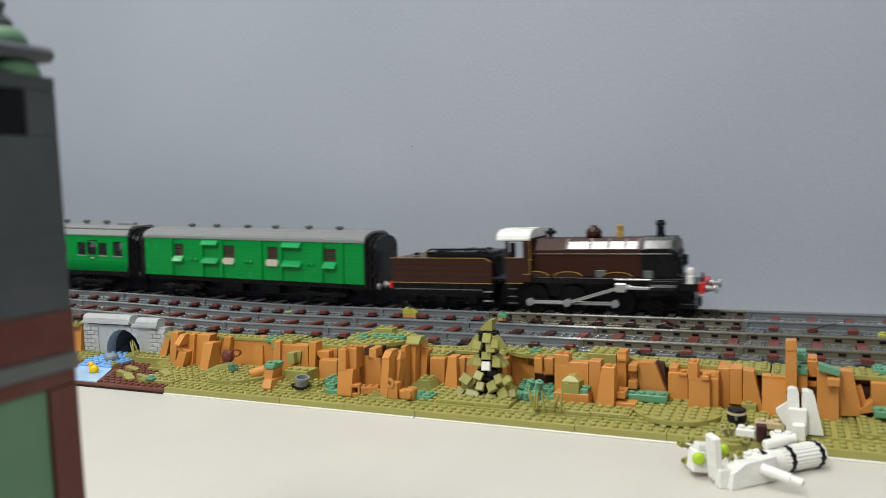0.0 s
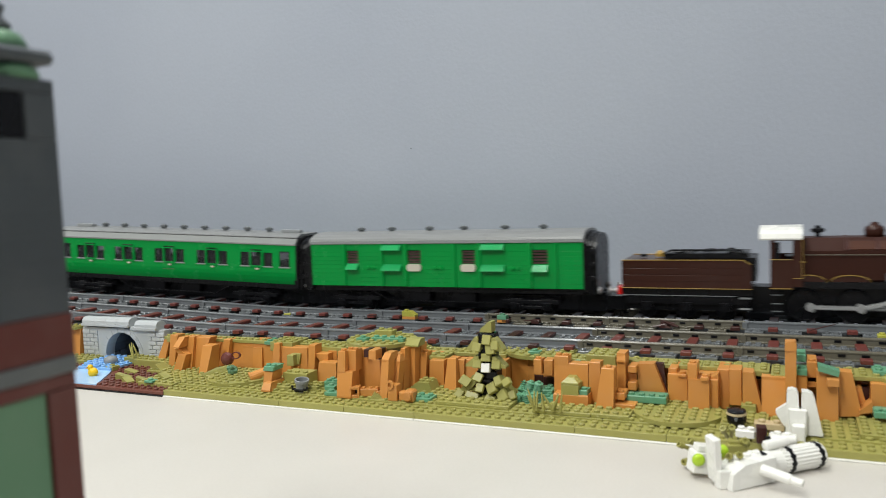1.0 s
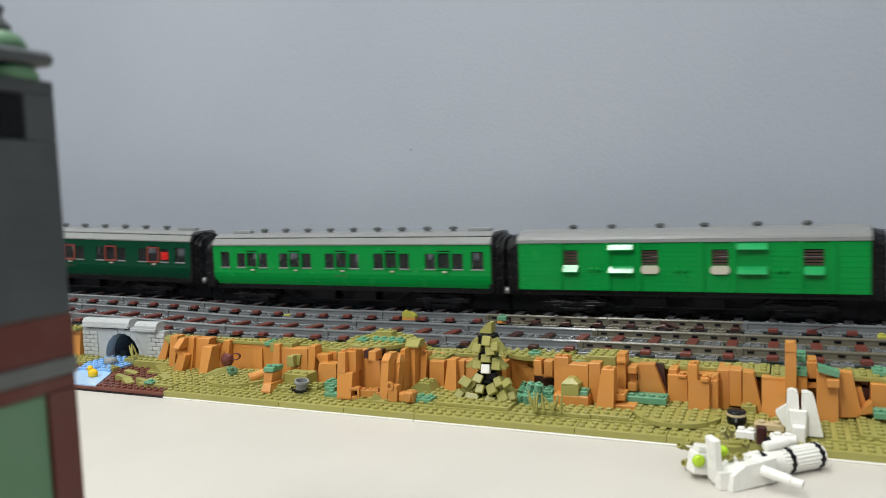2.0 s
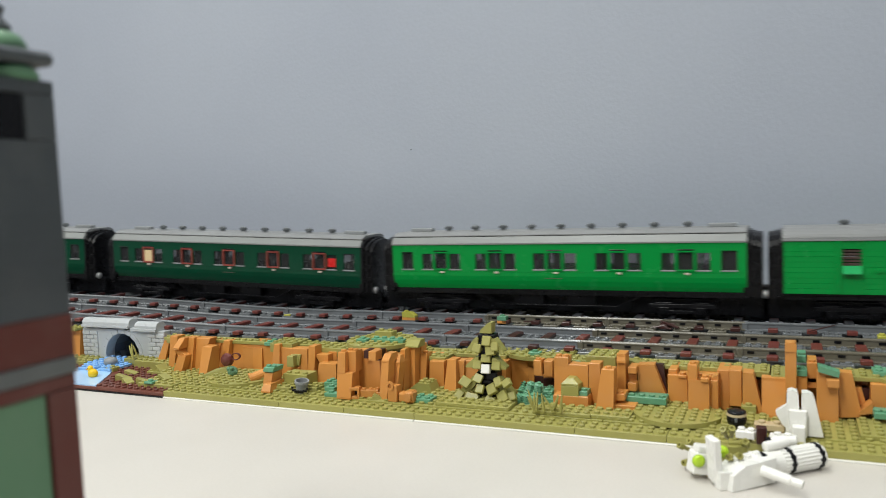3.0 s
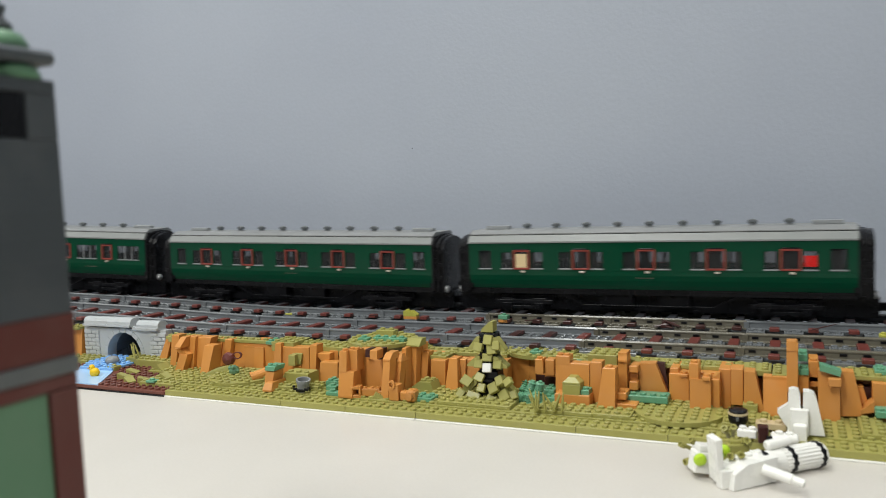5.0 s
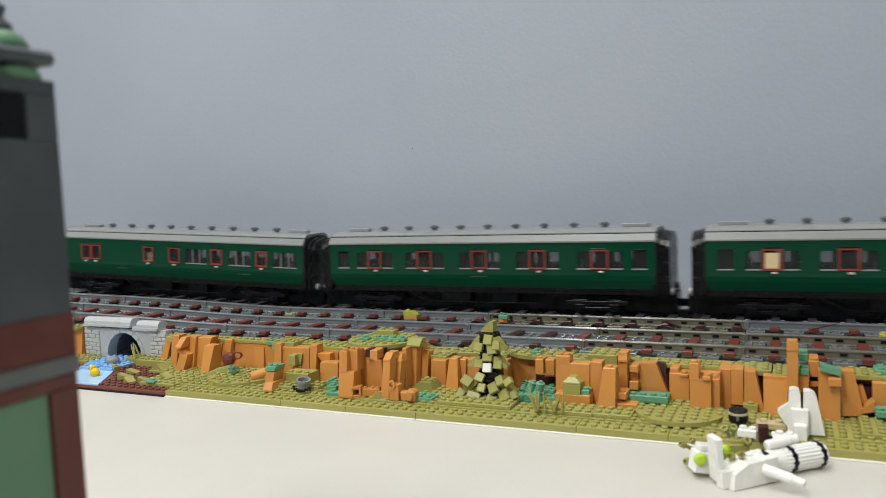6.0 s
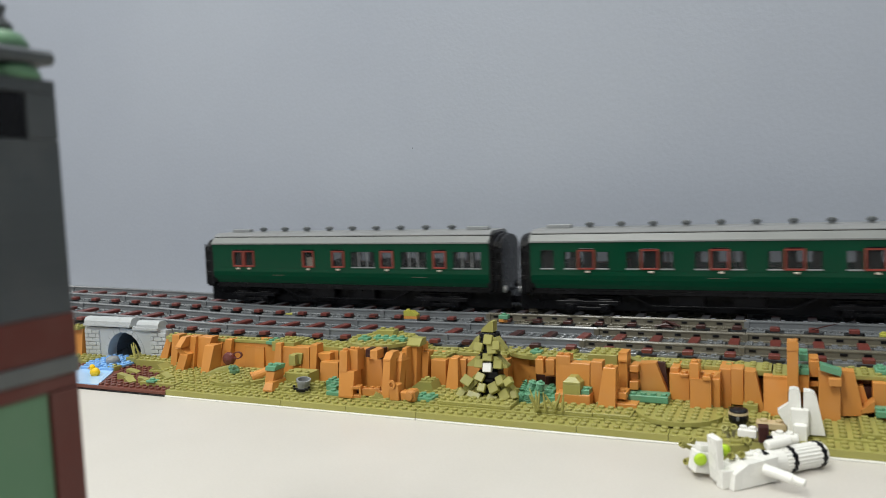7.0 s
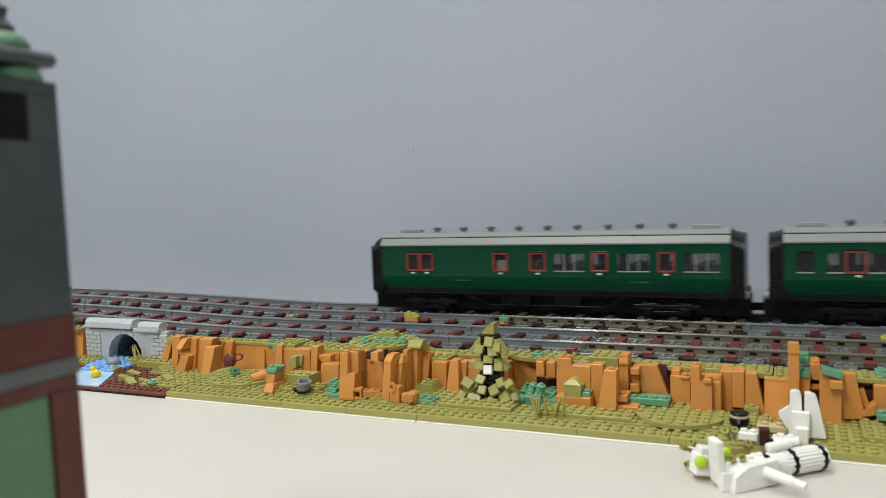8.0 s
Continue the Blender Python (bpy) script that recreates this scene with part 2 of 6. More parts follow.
def tile_mesh(name, y0, y1, material, w=4.2):
    bm = bmesh.new()
    box(bm, -w, w, y0, y1, 38.6, 42.2, 0.5)
    me = bpy.data.meshes.new(name)
    bm.to_mesh(me)
    bm.free()
    me.materials.append(MATS[material])
    return me


TIES = {k: tie_mesh(k) for k in ("rail_grey", "old_grey")}
TILES = {k: (tile_mesh("sleeper_tile", -40, -32, k), tile_mesh("sleeper_tile", -8, 22, k)) for k in ("tile_red", "dark_brown")}


def track(yc, west, east, joint, old):
    """A track of 128 mm lengths; each length is a thing with ties, tiles and rails."""
    j = joint
    while j - 128 > west:
        j -= 128
    while j < east:
        mid = j + 64
        aged = old[0] < mid < old[1]
        t = thing("track_length", "grey toy track length with red-brown sleeper tiles" if not aged else "older yellowed grey toy track length with brown sleeper tiles", "toy track", "lengths of toy track")
        mat = "old_grey" if aged else "rail_grey"
        for side in (-27.5, 27.5):
            rail_run("rail", t, yc + side, j, j + 128, mat)
            if aged:
                for q in range(8):
                    # black block on the web, in place of the dark inside of a hole
                    slot = plain("rail_slot", "black", [(-2.6, 2.6, side - 2.1, side - 1.2, 41.6, 43.6)], t, c=0.1)
                    slot.matrix_basis = laid(j + 8 + 16 * q, yc)
            clip = plain("joint_clip", mat, [(-2.4, 2.4, side - 3.2, side + 2.2, 38.6, 45.4)], t)
            clip.matrix_basis = laid(j, yc)
        for i in range(8):
            s = j + 8 + 16 * i
            m = laid(s, yc)
            if i % 2 == 0:
                tie = new("tie", TIES["old_grey" if aged and yc > 700 else "rail_grey"])
                tie.parent, tie.matrix_basis = t, m
            else:
                tone = "dark_brown" if (aged and yc > 700) or (yc < 700 and -300 < s < -205) else "tile_red"
                for me in TILES[tone]:
                    tile = new("sleeper_tile", me)
                    tile.parent, tile.matrix_basis = t, m
        j += 128


track(NEAR_Y, -1500, 900, -166, (-166, 980))
track(FAR_Y, -2700, 2100, -296, (-296, -40))
bed = bmesh.new()
for s in range(-2700, 2240, 20):
    x0, d0, _, v0, _ = on_line(s)
    x1, d1, _, v1, _ = on_line(s + 20)
    y0, y1 = NEAR_Y - 39, FAR_Y + 41
    tunnel = x1 > -712 and x0 < -648
    for lo, ya, yb in (((37.6, y0, 704.0), (0.0, 704.1, y1)) if tunnel else ((0.0, y0, y1),)):
        hull(bed, [(x0, ya + v0, lo), (x1, ya + v1, lo), (x1, yb + v1, lo), (x0, yb + v0, lo), (x0, ya + v0, 34.4 + d0), (x1, ya + v1, 34.4 + d1), (x1, yb + v1, 34.4 + d1), (x0, yb + v0, 34.4 + d0)],
             [(0, 3, 2, 1), (4, 5, 6, 7), (0, 1, 5, 4), (2, 3, 7, 6), (1, 2, 6, 5), (3, 0, 4, 7)])
bed = part("track_bed", bed, "dark_grey")
tagged(bed, "dark grey brick-built bed carrying both toy tracks", "track bed", kind="structure")


# ---- the brick-built land in front of the tracks ----
GROUND = 7.6


def stud_field(name, mat, parent, x0, x1, y0, y1, z, keep=lambda x, y: True):
    """All the studs of one plate face, too many to count."""
    bm = bmesh.new()
    y = y0 + 4
    while y < y1:
        x = x0 + 4
        while x < x1:
            if keep(x, y):
                knob(bm, x, y, z)
            x += 8
        y += 8
    ob = part(name, bm, mat, parent)
    ob["kind"] = "stuff"
    return ob


def ground_module(x, base_mat, top_mat, label, thick):
    b_ = thing("ground_module", label, "toy landscape", "ground modules")
    tagged(b_, kind="structure")
    plain("base_board", base_mat, [(x + 0.3, x + 255.7, 534.6, 640, 0, 1.3)], b_, "thin board under the plates")
    top = 1.3 + thick
    if thick > 5:
        for k, w in ((0, 96), (96, 48), (144, 112)):
            plain("ground_plate", top_mat, [(x + 0.3 + k, x + k + w - 0.05, 554.6 + (k % 5) * 0.1, 640, 1.35, top)], b_, c=0.15)
        for k, w in ((0, 128), (128, 64), (192, 64)):
            plain("edge_plate", top_mat, [(x + 0.3 + k, x + k + w - 0.05, 536.0, 554.5, 1.35, 6.2)], b_, c=0.15)
    else:
        plain("lower_plate", top_mat, [(x + 0.3, x + 255.7, 536, 640, 1.3, top)], b_)
    return b_, top


MODULES = []
for mx, white_edge in ((-527, True), (-271, True), (-15, True)):
    mod, mtop = ground_module(mx, "white", "olive", "olive green studded toy-brick ground on a white board", 6.3)
    stud_field("studs", "olive", mod, mx, mx + 256, 555, 617, mtop)
    stud_field("edge_studs", "olive", mod, mx, mx + 256, 537, 553, 6.2)
    MODULES.append(mod)
mod0, mtop0 = ground_module(-783, "black", "earth", "brown and blue studded toy-brick stream bank", 3.2)


def plate(mat, x0, x1, y0, y1, z0, z1, label, studs=True, name="plate", turn=0.0):
    """A loose plate or brick with its studs."""
    bm = bmesh.new()
    w, d = (x1 - x0) / 2, (y1 - y0) / 2
    box(bm, -w, w, -d, d, 0, z1 - z0)
    if studs:
        nx, ny = max(1, round(2 * w / 8)), max(1, round(2 * d / 8))
        for i in range(nx):
            for j in range(ny):
                knob(bm, -w + (i + 0.5) * 2 * w / nx, -d + (j + 0.5) * 2 * d / ny, z1 - z0)
    ob = part(name, bm, mat)
    ob.matrix_basis = pose((x0 + w) / 1000, (y0 + d) / 1000, z0 / 1000, 0, 0, turn)
    return tagged(ob, label, "toy brick")


def disc(mat, x, y, z, r, h, label, y_max=9999.0, y_min=-9999.0):
    """A round studded plate, cut off where it runs under something."""
    bm = bmesh.new()
    pts = []
    for i in range(40):
        a = 2 * math.pi * i / 40
        u, v = r * math.cos(a), r * math.sin(a)
        pts.append((x + u, min(max(y + v, y_min), y_max)))
    prism(bm, pts, z, z + h, "z")
    bmesh.ops.remove_doubles(bm, verts=bm.verts[:], dist=0.00001)
    k = int(r / 8) + 1
    for i in range(-k, k):
        for j in range(-k, k):
            u, v = 4 + 8 * i, 4 + 8 * j
            if u * u + v * v < (r - 2.4) ** 2 and y_min + 3 < y + v < y_max - 3:
                knob(bm, x + u, y + v, z + h)
    return tagged(part("round_plate", bm, mat), label, "toy brick")


# the cliff
cliff = thing("cliff", "orange toy-brick cliff of columns, slopes and recesses", "toy cliff")
tagged(cliff, kind="structure")
for cx0, cx1 in ((-603, -527.3), (-526.7, -271.3), (-270.7, -15.3), (-14.7, 240)):
    plain("cliff_back", "orange", [(cx0, cx1, 627, 641, GROUND, 33)], cliff)
# dark brown cliff pieces are shade put into colour, in gaps and under ledges
shade = random.Random(5)


def rock(x0, x1, yf, z0, z1, mat, lean, studs, back=633.0):
    """One cliff brick: upright, or with its front leaning back towards the top."""
    bm = bmesh.new()
    if z0 < GROUND + 2.5:
        z0 = GROUND
    if yf > 606 and mat == "orange":
        z1 = min(z1, 33.0)
    if lean:
        prism(bm, [(yf, z0), (yf, z0 + 1.5), (yf + lean, z1 - 2), (yf + lean, z1), (back, z1), (back, z0)], x0 + 0.15, x1 - 0.15)
    else:
        depth = back if z0 <= GROUND else min(back, yf + 26)
        box(bm, x0 + 0.15, x1 - 0.15, yf, depth, z0, z1, 0.4)
    for k in range(studs):
        knob(bm, x0 + (k + 0.5) * (x1 - x0) / studs, yf + lean + 4, z1)
    part({"orange": "rock_brick", "dark_brown": "recess", "olive": "green_brick", "teal": "green_brick"}[mat], bm, mat, cliff)


def facet(prof, yf, depth, mat):
    """A wedge or slope brick seen edge-on: the outline (x, z) drawn back from its front."""
    bm = bmesh.new()
    prism(bm, [(x, max(z, GROUND)) for x, z in prof], yf, yf + depth, "y")
    part({"orange": "rock_slope", "dark_brown": "recess", "olive": "green_slope", "teal": "green_slope"}[mat], bm, mat, cliff)


def pillar(b0, b1, t0, t1, yf, z0, z1, lean, mat="orange", studs=0, back=634.0):
    """One cliff column or slope brick: foot from b0 to b1, head from t0 to t1 set back by the lean, with worn corner edges."""
    z0 = GROUND if z0 < GROUND + 2.5 else z0
    back = max(back, yf + max(lean, 0) + 8)
    bm = bmesh.new()
    hull(bm, [(b0 + 0.1, yf, z0), (b1 - 0.1, yf, z0), (b1 - 0.1, back, z0), (b0 + 0.1, back, z0),
              (b0 + 0.1, yf, z0 + 1.4), (b1 - 0.1, yf, z0 + 1.4),
              (t0 + 0.1, yf + lean, z1 - 0.5), (t1 - 0.1, yf + lean, z1 - 0.5), (t1 - 0.4, yf + lean + 0.5, z1), (t0 + 0.4, yf + lean + 0.5, z1),
              (t1 - 0.1, back, z1), (t0 + 0.1, back, z1)],
         [(3, 2, 1, 0), (0, 1, 5, 4), (4, 5, 7, 6), (6, 7, 8, 9), (9, 8, 10, 11), (2, 3, 11, 10), (1, 2, 10, 8, 7, 5), (3, 0, 4, 6, 9, 11)])
    bmesh.ops.recalc_face_normals(bm, faces=bm.faces[:])
    for k in range(studs):
        knob(bm, t0 + (k + 0.5) * (t1 - t0) / studs, yf + lean + 4, z1)
    part({"orange": "rock_brick", "dark_brown": "recess", "olive": "green_brick", "teal": "green_brick"}[mat], bm, mat, cliff)


# beside the bridge, on to the shell
pillar(-776.0, -735.0, -776.0, -734.5, 626.0, 7.6, 38.0, 3.0)
pillar(-617.7, -607.4, -608.2, -601.2, 624.0, 10.5, 35.2, 3.0)
pillar(-591.3, -583.6, -590.1, -580.2, 611.6, 7.6, 40.0, 4.0, back=626.6)
pillar(-611.3, -605.0, -607.5, -601.2, 628.0, 9.6, 27.1, 0.0, mat="dark_brown")
pillar(-570.6, -560.2, -565.9, -555.6, 596.7, 7.6, 24.0, 2.0, back=609.7)
pillar(-568.8, -561.4, -567.0, -559.6, 596.0, 30.7, 40.9, 7.0, back=614.0)
pillar(-567.2, -556.9, -571.6, -564.2, 600.0, 23.1, 29.9, -1.0, back=611.0)
pillar(-567.5, -554.9, -565.5, -552.9, 605.4, 7.6, 40.5, 4.0, back=620.4)
pillar(-558.9, -548.6, -554.7, -535.7, 609.9, 7.6, 39.8, 3.0, back=623.9)
pillar(-535.7, -525.7, -534.8, -522.7, 593.5, 7.6, 34.4, 7.0, back=611.5)
pillar(-550.2, -539.1, -545.5, -532.4, 622.6, 7.6, 36.3, 4.0)
pillar(-527.8, -521.3, -526.4, -517.8, 620.0, 15.0, 36.7, 2.0)
pillar(-528.0, -525.1, -523.8, -521.0, 628.0, 14.3, 30.9, 0.0, mat="dark_brown")
pillar(-523.8, -506.6, -520.2, -504.4, 625.0, 7.6, 34.5, 5.0)
pillar(-508.8, -504.5, -503.0, -498.8, 628.0, 12.5, 33.0, 0.0, mat="dark_brown")
pillar(-504.7, -497.6, -502.4, -491.8, 628.0, 7.6, 34.5, 2.0)
pillar(-496.3, -481.0, -493.1, -479.2, 628.0, 7.6, 37.3, 2.0)
# column with a sand green cap in front of the tall pier
pillar(-429.3, -419.5, -428.6, -420.1, 552.2, 7.6, 15.0, 3.0, back=576.0)
pillar(-433.2, -424.5, -432.0, -422.7, 561.0, 12.7, 23.3, 1.0, back=576.0)
pillar(-432.4, -421.9, -431.5, -420.4, 561.0, 24.1, 28.3, 0.0, mat="teal", studs=2, back=576.0)
pillar(-456.6, -446.7, -453.4, -446.8, 604.0, 7.6, 38.9, 3.0, back=618.0)
pillar(-460.6, -451.2, -460.2, -450.2, 625.0, 26.7, 32.3, 0.0, mat="dark_brown")
pillar(-448.7, -417.0, -448.3, -417.3, 607.6, 7.6, 35.4, 2.0, back=620.6)
pillar(-434.7, -427.0, -434.8, -427.7, 600.0, 19.7, 29.7, 1.0, mat="olive", back=612.0)
pillar(-431.2, -424.8, -431.9, -423.5, 606.0, 20.1, 30.2, 1.0, mat="olive", back=618.0)
pillar(-434.3, -427.8, -438.4, -424.9, 606.0, 12.3, 18.3, 0.0, back=617.0)
pillar(-411.0, -404.2, -411.1, -403.6, 598.6, 7.6, 40.2, 4.0, back=613.6)
pillar(-420.0, -416.2, -418.0, -414.8, 622.0, 7.6, 13.4, 0.0, mat="dark_brown")
pillar(-397.1, -377.1, -396.7, -377.9, 593.3, 7.6, 26.2, 3.0, back=607.3)
pillar(-399.4, -391.4, -406.3, -390.9, 604.0, 23.5, 32.3, 0.0, back=615.0)
pillar(-396.5, -387.2, -395.9, -386.6, 612.0, 24.1, 33.7, 0.0)
pillar(-421.9, -396.2, -421.1, -395.5, 574.7, 7.6, 20.0, 0.0, mat="olive", studs=3, back=592.0)
# large stepped column and the deep recess beside it
pillar(-352.0, -338.1, -353.3, -338.3, 553.5, 7.6, 29.1, 5.0, back=569.5)
pillar(-353.0, -345.2, -352.1, -344.8, 558.0, 28.6, 46.3, 1.0, studs=1, back=570.0)
pillar(-347.7, -338.2, -346.7, -337.3, 564.0, 28.5, 46.6, 0.0, studs=2, back=575.0)
pillar(-345.5, -340.9, -345.0, -340.5, 576.0, 35.6, 44.1, 0.0, mat="dark_brown", back=587.0)
pillar(-345.1, -321.6, -343.7, -320.3, 575.6, 7.6, 45.0, 1.0, back=587.6)
pillar(-323.3, -316.3, -322.9, -315.9, 560.0, 40.4, 48.1, 0.0, back=571.0)
pillar(-334.0, -329.6, -333.6, -329.2, 571.0, 39.3, 46.2, 0.0, mat="dark_brown", back=582.0)
pillar(-322.5, -318.7, -322.1, -318.2, 571.0, 38.0, 46.7, 0.0, mat="dark_brown", back=582.0)
pillar(-313.2, -306.2, -311.1, -304.2, 558.1, 7.6, 39.6, 2.0, back=571.1)
pillar(-311.0, -304.1, -311.3, -304.4, 560.0, 39.6, 45.5, 6.0, back=577.0)
pillar(-310.0, -302.5, -308.1, -300.0, 568.1, 7.6, 36.2, 4.0, back=583.1)
pillar(-308.0, -300.0, -308.2, -301.7, 572.0, 35.8, 42.3, 5.0, back=588.0)
pillar(-308.4, -300.8, -304.8, -300.5, 578.3, 7.6, 46.0, 5.0, back=594.3)
pillar(-305.0, -296.3, -303.5, -295.9, 589.7, 7.6, 46.0, 4.0, back=604.7)
pillar(-302.0, -297.5, -299.9, -294.9, 601.1, 7.6, 46.0, 3.0, back=615.1)
pillar(-296.7, -290.1, -295.6, -289.0, 598.5, 7.6, 39.1, 4.0, studs=1, back=613.5)
pillar(-286.4, -272.5, -285.7, -271.8, 598.4, 7.6, 33.5, 1.0, back=610.4)
pillar(-295.9, -282.1, -295.6, -281.8, 622.0, 28.0, 35.7, 0.0)
pillar(-285.9, -283.7, -284.6, -282.4, 628.0, 7.6, 31.6, 0.0, mat="dark_brown")
pillar(-269.9, -257.9, -267.6, -259.8, 591.3, 7.6, 36.3, 6.0, back=608.3)
pillar(-261.2, -255.5, -261.0, -254.2, 600.4, 7.6, 34.5, 2.0, back=613.4)
pillar(-255.5, -243.1, -255.7, -243.3, 602.9, 7.6, 34.2, 3.0, back=616.9)
pillar(-244.5, -229.1, -244.3, -228.9, 606.4, 7.6, 33.4, 2.0, back=619.4)
pillar(-230.3, -220.2, -230.5, -220.4, 609.6, 7.6, 33.1, 3.0, back=623.6)
# behind and beside the tree
pillar(-226.7, -215.9, -226.0, -215.2, 628.0, 7.6, 27.0, 0.0, mat="dark_brown")
pillar(-214.6, -200.0, -213.2, -199.7, 624.0, 7.6, 26.6, 1.0)
pillar(-214.8, -200.6, -214.6, -200.5, 628.0, 25.8, 31.2, 0.0, mat="dark_brown")
pillar(-192.4, -185.7, -192.5, -185.8, 600.0, 26.7, 38.8, 0.0, studs=1, back=611.0)
pillar(-185.0, -177.9, -185.1, -177.5, 604.0, 25.3, 37.9, 0.0, back=615.0)
pillar(-200.6, -192.6, -200.2, -192.3, 626.0, 7.6, 19.2, 0.0, mat="dark_brown")
pillar(-192.0, -183.2, -191.7, -182.9, 624.0, 8.6, 18.3, 0.0, mat="dark_brown")
pillar(-173.7, -146.3, -173.3, -146.0, 592.2, 7.6, 38.5, 2.0, back=605.2)
pillar(-173.3, -161.8, -173.1, -161.6, 594.0, 36.7, 44.0, 0.0, studs=2, back=605.0)
pillar(-171.0, -143.3, -170.8, -143.1, 579.8, 7.6, 17.1, 0.0, back=606.0)
pillar(-164.5, -150.7, -164.3, -150.4, 580.0, 15.6, 25.0, 0.0, mat="olive", back=596.0)
pillar(-164.3, -150.4, -161.2, -154.9, 580.0, 25.0, 29.7, 4.0, mat="olive", back=596.0)
pillar(-158.2, -150.1, -158.3, -150.2, 580.6, 7.6, 15.0, 1.0, back=592.0)
pillar(-150.8, -144.2, -150.6, -144.0, 582.0, 14.1, 20.7, 0.0, mat="teal", studs=1, back=594.0)
pillar(-146.0, -137.1, -145.4, -136.1, 592.5, 7.6, 40.6, 1.0, back=604.5)
pillar(-136.3, -122.6, -132.1, -122.3, 573.6, 7.6, 40.2, 4.0, studs=1, back=588.6)
# broad column, brick stack and long slope
rock(-125.0, -118.0, 600.0, 15.7, 46.1, "orange", 0, 0, back=616)
rock(-124.7, -117.7, 598.0, 40.7, 47.6, "orange", 1, 0, back=614)
rock(-123.3, -115.6, 582.0, 15.3, 20.6, "orange", 0, 1, back=598)
rock(-136.4, -107.1, 577.9, 7.6, 13.2, "orange", 0, 0, back=594)
rock(-120.0, -112.1, 610.0, 12.6, 36.1, "orange", 0, 0)
rock(-116.6, -109.7, 600.0, 32.3, 37.6, "orange", 0, 0, back=616)
rock(-116.9, -110.0, 600.0, 18.5, 25.2, "orange", 0, 0, back=616)
rock(-119.6, -110.9, 608.0, 23.1, 30.3, "orange", 0, 0)
facet([(-110.6, 37.8), (-97.7, 38.5), (-88.0, 12.6), (-90.6, 7.9), (-109.5, 7.3)], 608.0, 11, "orange")
facet([(-98.7, 38.0), (-91.8, 37.5), (-88.8, 14.5)], 614.0, 6, "dark_brown")
rock(-116.4, -86.3, 590.0, 12.0, 17.2, "teal", 0, 4, back=606)
rock(-94.3, -75.3, 630.0, 27.1, 33.4, "dark_brown", 0, 0)
rock(-87.3, -72.4, 604.0, 11.6, 32.6, "orange", 0, 0, back=620)
rock(-86.9, -80.3, 606.0, 31.0, 36.3, "orange", 0, 0)
rock(-79.4, -72.8, 602.0, 30.7, 32.9, "orange", 0, 1, back=618)
# tall bricks up to the seam
rock(-71.2, -64.0, 592.0, 31.1, 43.8, "orange", 0, 1, back=608)
rock(-70.7, -55.6, 589.0, 7.6, 32.5, "orange", 2, 0, back=605)
rock(-61.6, -55.7, 588.0, 32.2, 35.2, "orange", 0, 1, back=604)
rock(-57.1, -49.9, 596.0, 8.1, 31.9, "orange", 0, 0, back=612)
facet([(-57.1, 31.2), (-49.9, 36.3), (-50.0, 31.6)], 598.0, 12, "orange")
rock(-65.7, -51.1, 612.0, 29.4, 36.4, "orange", 0, 0)
rock(-51.5, -42.8, 606.0, 8.4, 37.6, "orange", 0, 0)
rock(-42.7, -33.8, 600.0, 12.5, 39.5, "orange", 0, 0, back=616)
# past the seam
facet([(-33.1, 39.1), (-25.9, 38.7), (-19.3, 8.5), (-33.4, 7.3)], 596.0, 14, "orange")
rock(-27.2, -4.5, 626.0, 27.1, 31.4, "dark_brown", 0, 0)
rock(-20.7, -4.3, 595.3, 7.6, 34.9, "orange", 6, 0, back=611)
rock(-4.9, 2.7, 590.0, 27.1, 62.5, "orange", 0, 0, back=606)
facet([(-4.8, 62.5), (-3.7, 63.7), (1.7, 64.0), (2.7, 62.0), (2.7, 57.3), (-4.8, 56.9)], 589.0, 10, "orange")
rock(2.7, 9.6, 600.0, 25.0, 38.1, "orange", 0, 0, back=616)
rock(2.7, 9.6, 598.0, 38.1, 42.6, "teal", 0, 1, back=614)
rock(2.7, 16.4, 612.0, 26.3, 42.9, "orange", 0, 0)
rock(9.3, 16.2, 606.0, 28.1, 46.5, "orange", 0, 1)
rock(2.8, 9.1, 612.0, 44.8, 50.1, "teal", 0, 1)
rock(15.2, 29.2, 594.5, 7.6, 42.3, "orange", 2, 0, back=611)
facet([(16.2, 47.8), (29.8, 43.8), (29.1, 39.9), (16.2, 43.4)], 592.0, 10, "teal")
rock(21.3, 29.6, 588.0, 33.5, 39.0, "orange", 0, 0, back=604)
facet([(29.6, 41.5), (38.0, 41.2), (44.3, 10.6), (29.6, 9.3)], 602.0, 11, "orange")
rock(38.3, 51.8, 618.2, 7.6, 27.2, "dark_brown", 0, 0)
facet([(37.9, 28.3), (44.3, 28.8), (49.6, 9.7), (44.3, 7.7)], 612.0, 20, "orange")
facet([(42.1, 14.9), (50.3, 21.9), (51.0, 14.5), (42.1, 12.5)], 600.0, 14, "orange")
rock(49.6, 61.2, 608.0, 11.4, 34.5, "orange", 0, 0)
rock(50.0, 59.9, 588.0, 13.9, 18.2, "teal", 0, 2, back=604)

# slim columns along the foot of the cliff wall
columns = random.Random(11)
cx = -600.0
while cx < 236:
    w = columns.uniform(7, 15)
    rock(cx, cx + w, columns.uniform(623, 627), GROUND, columns.uniform(29, 33), "orange", columns.uniform(0.8, 4.5), 0)
    cx += w + columns.choice((0.2, 0.2, 0.3, 4.0))

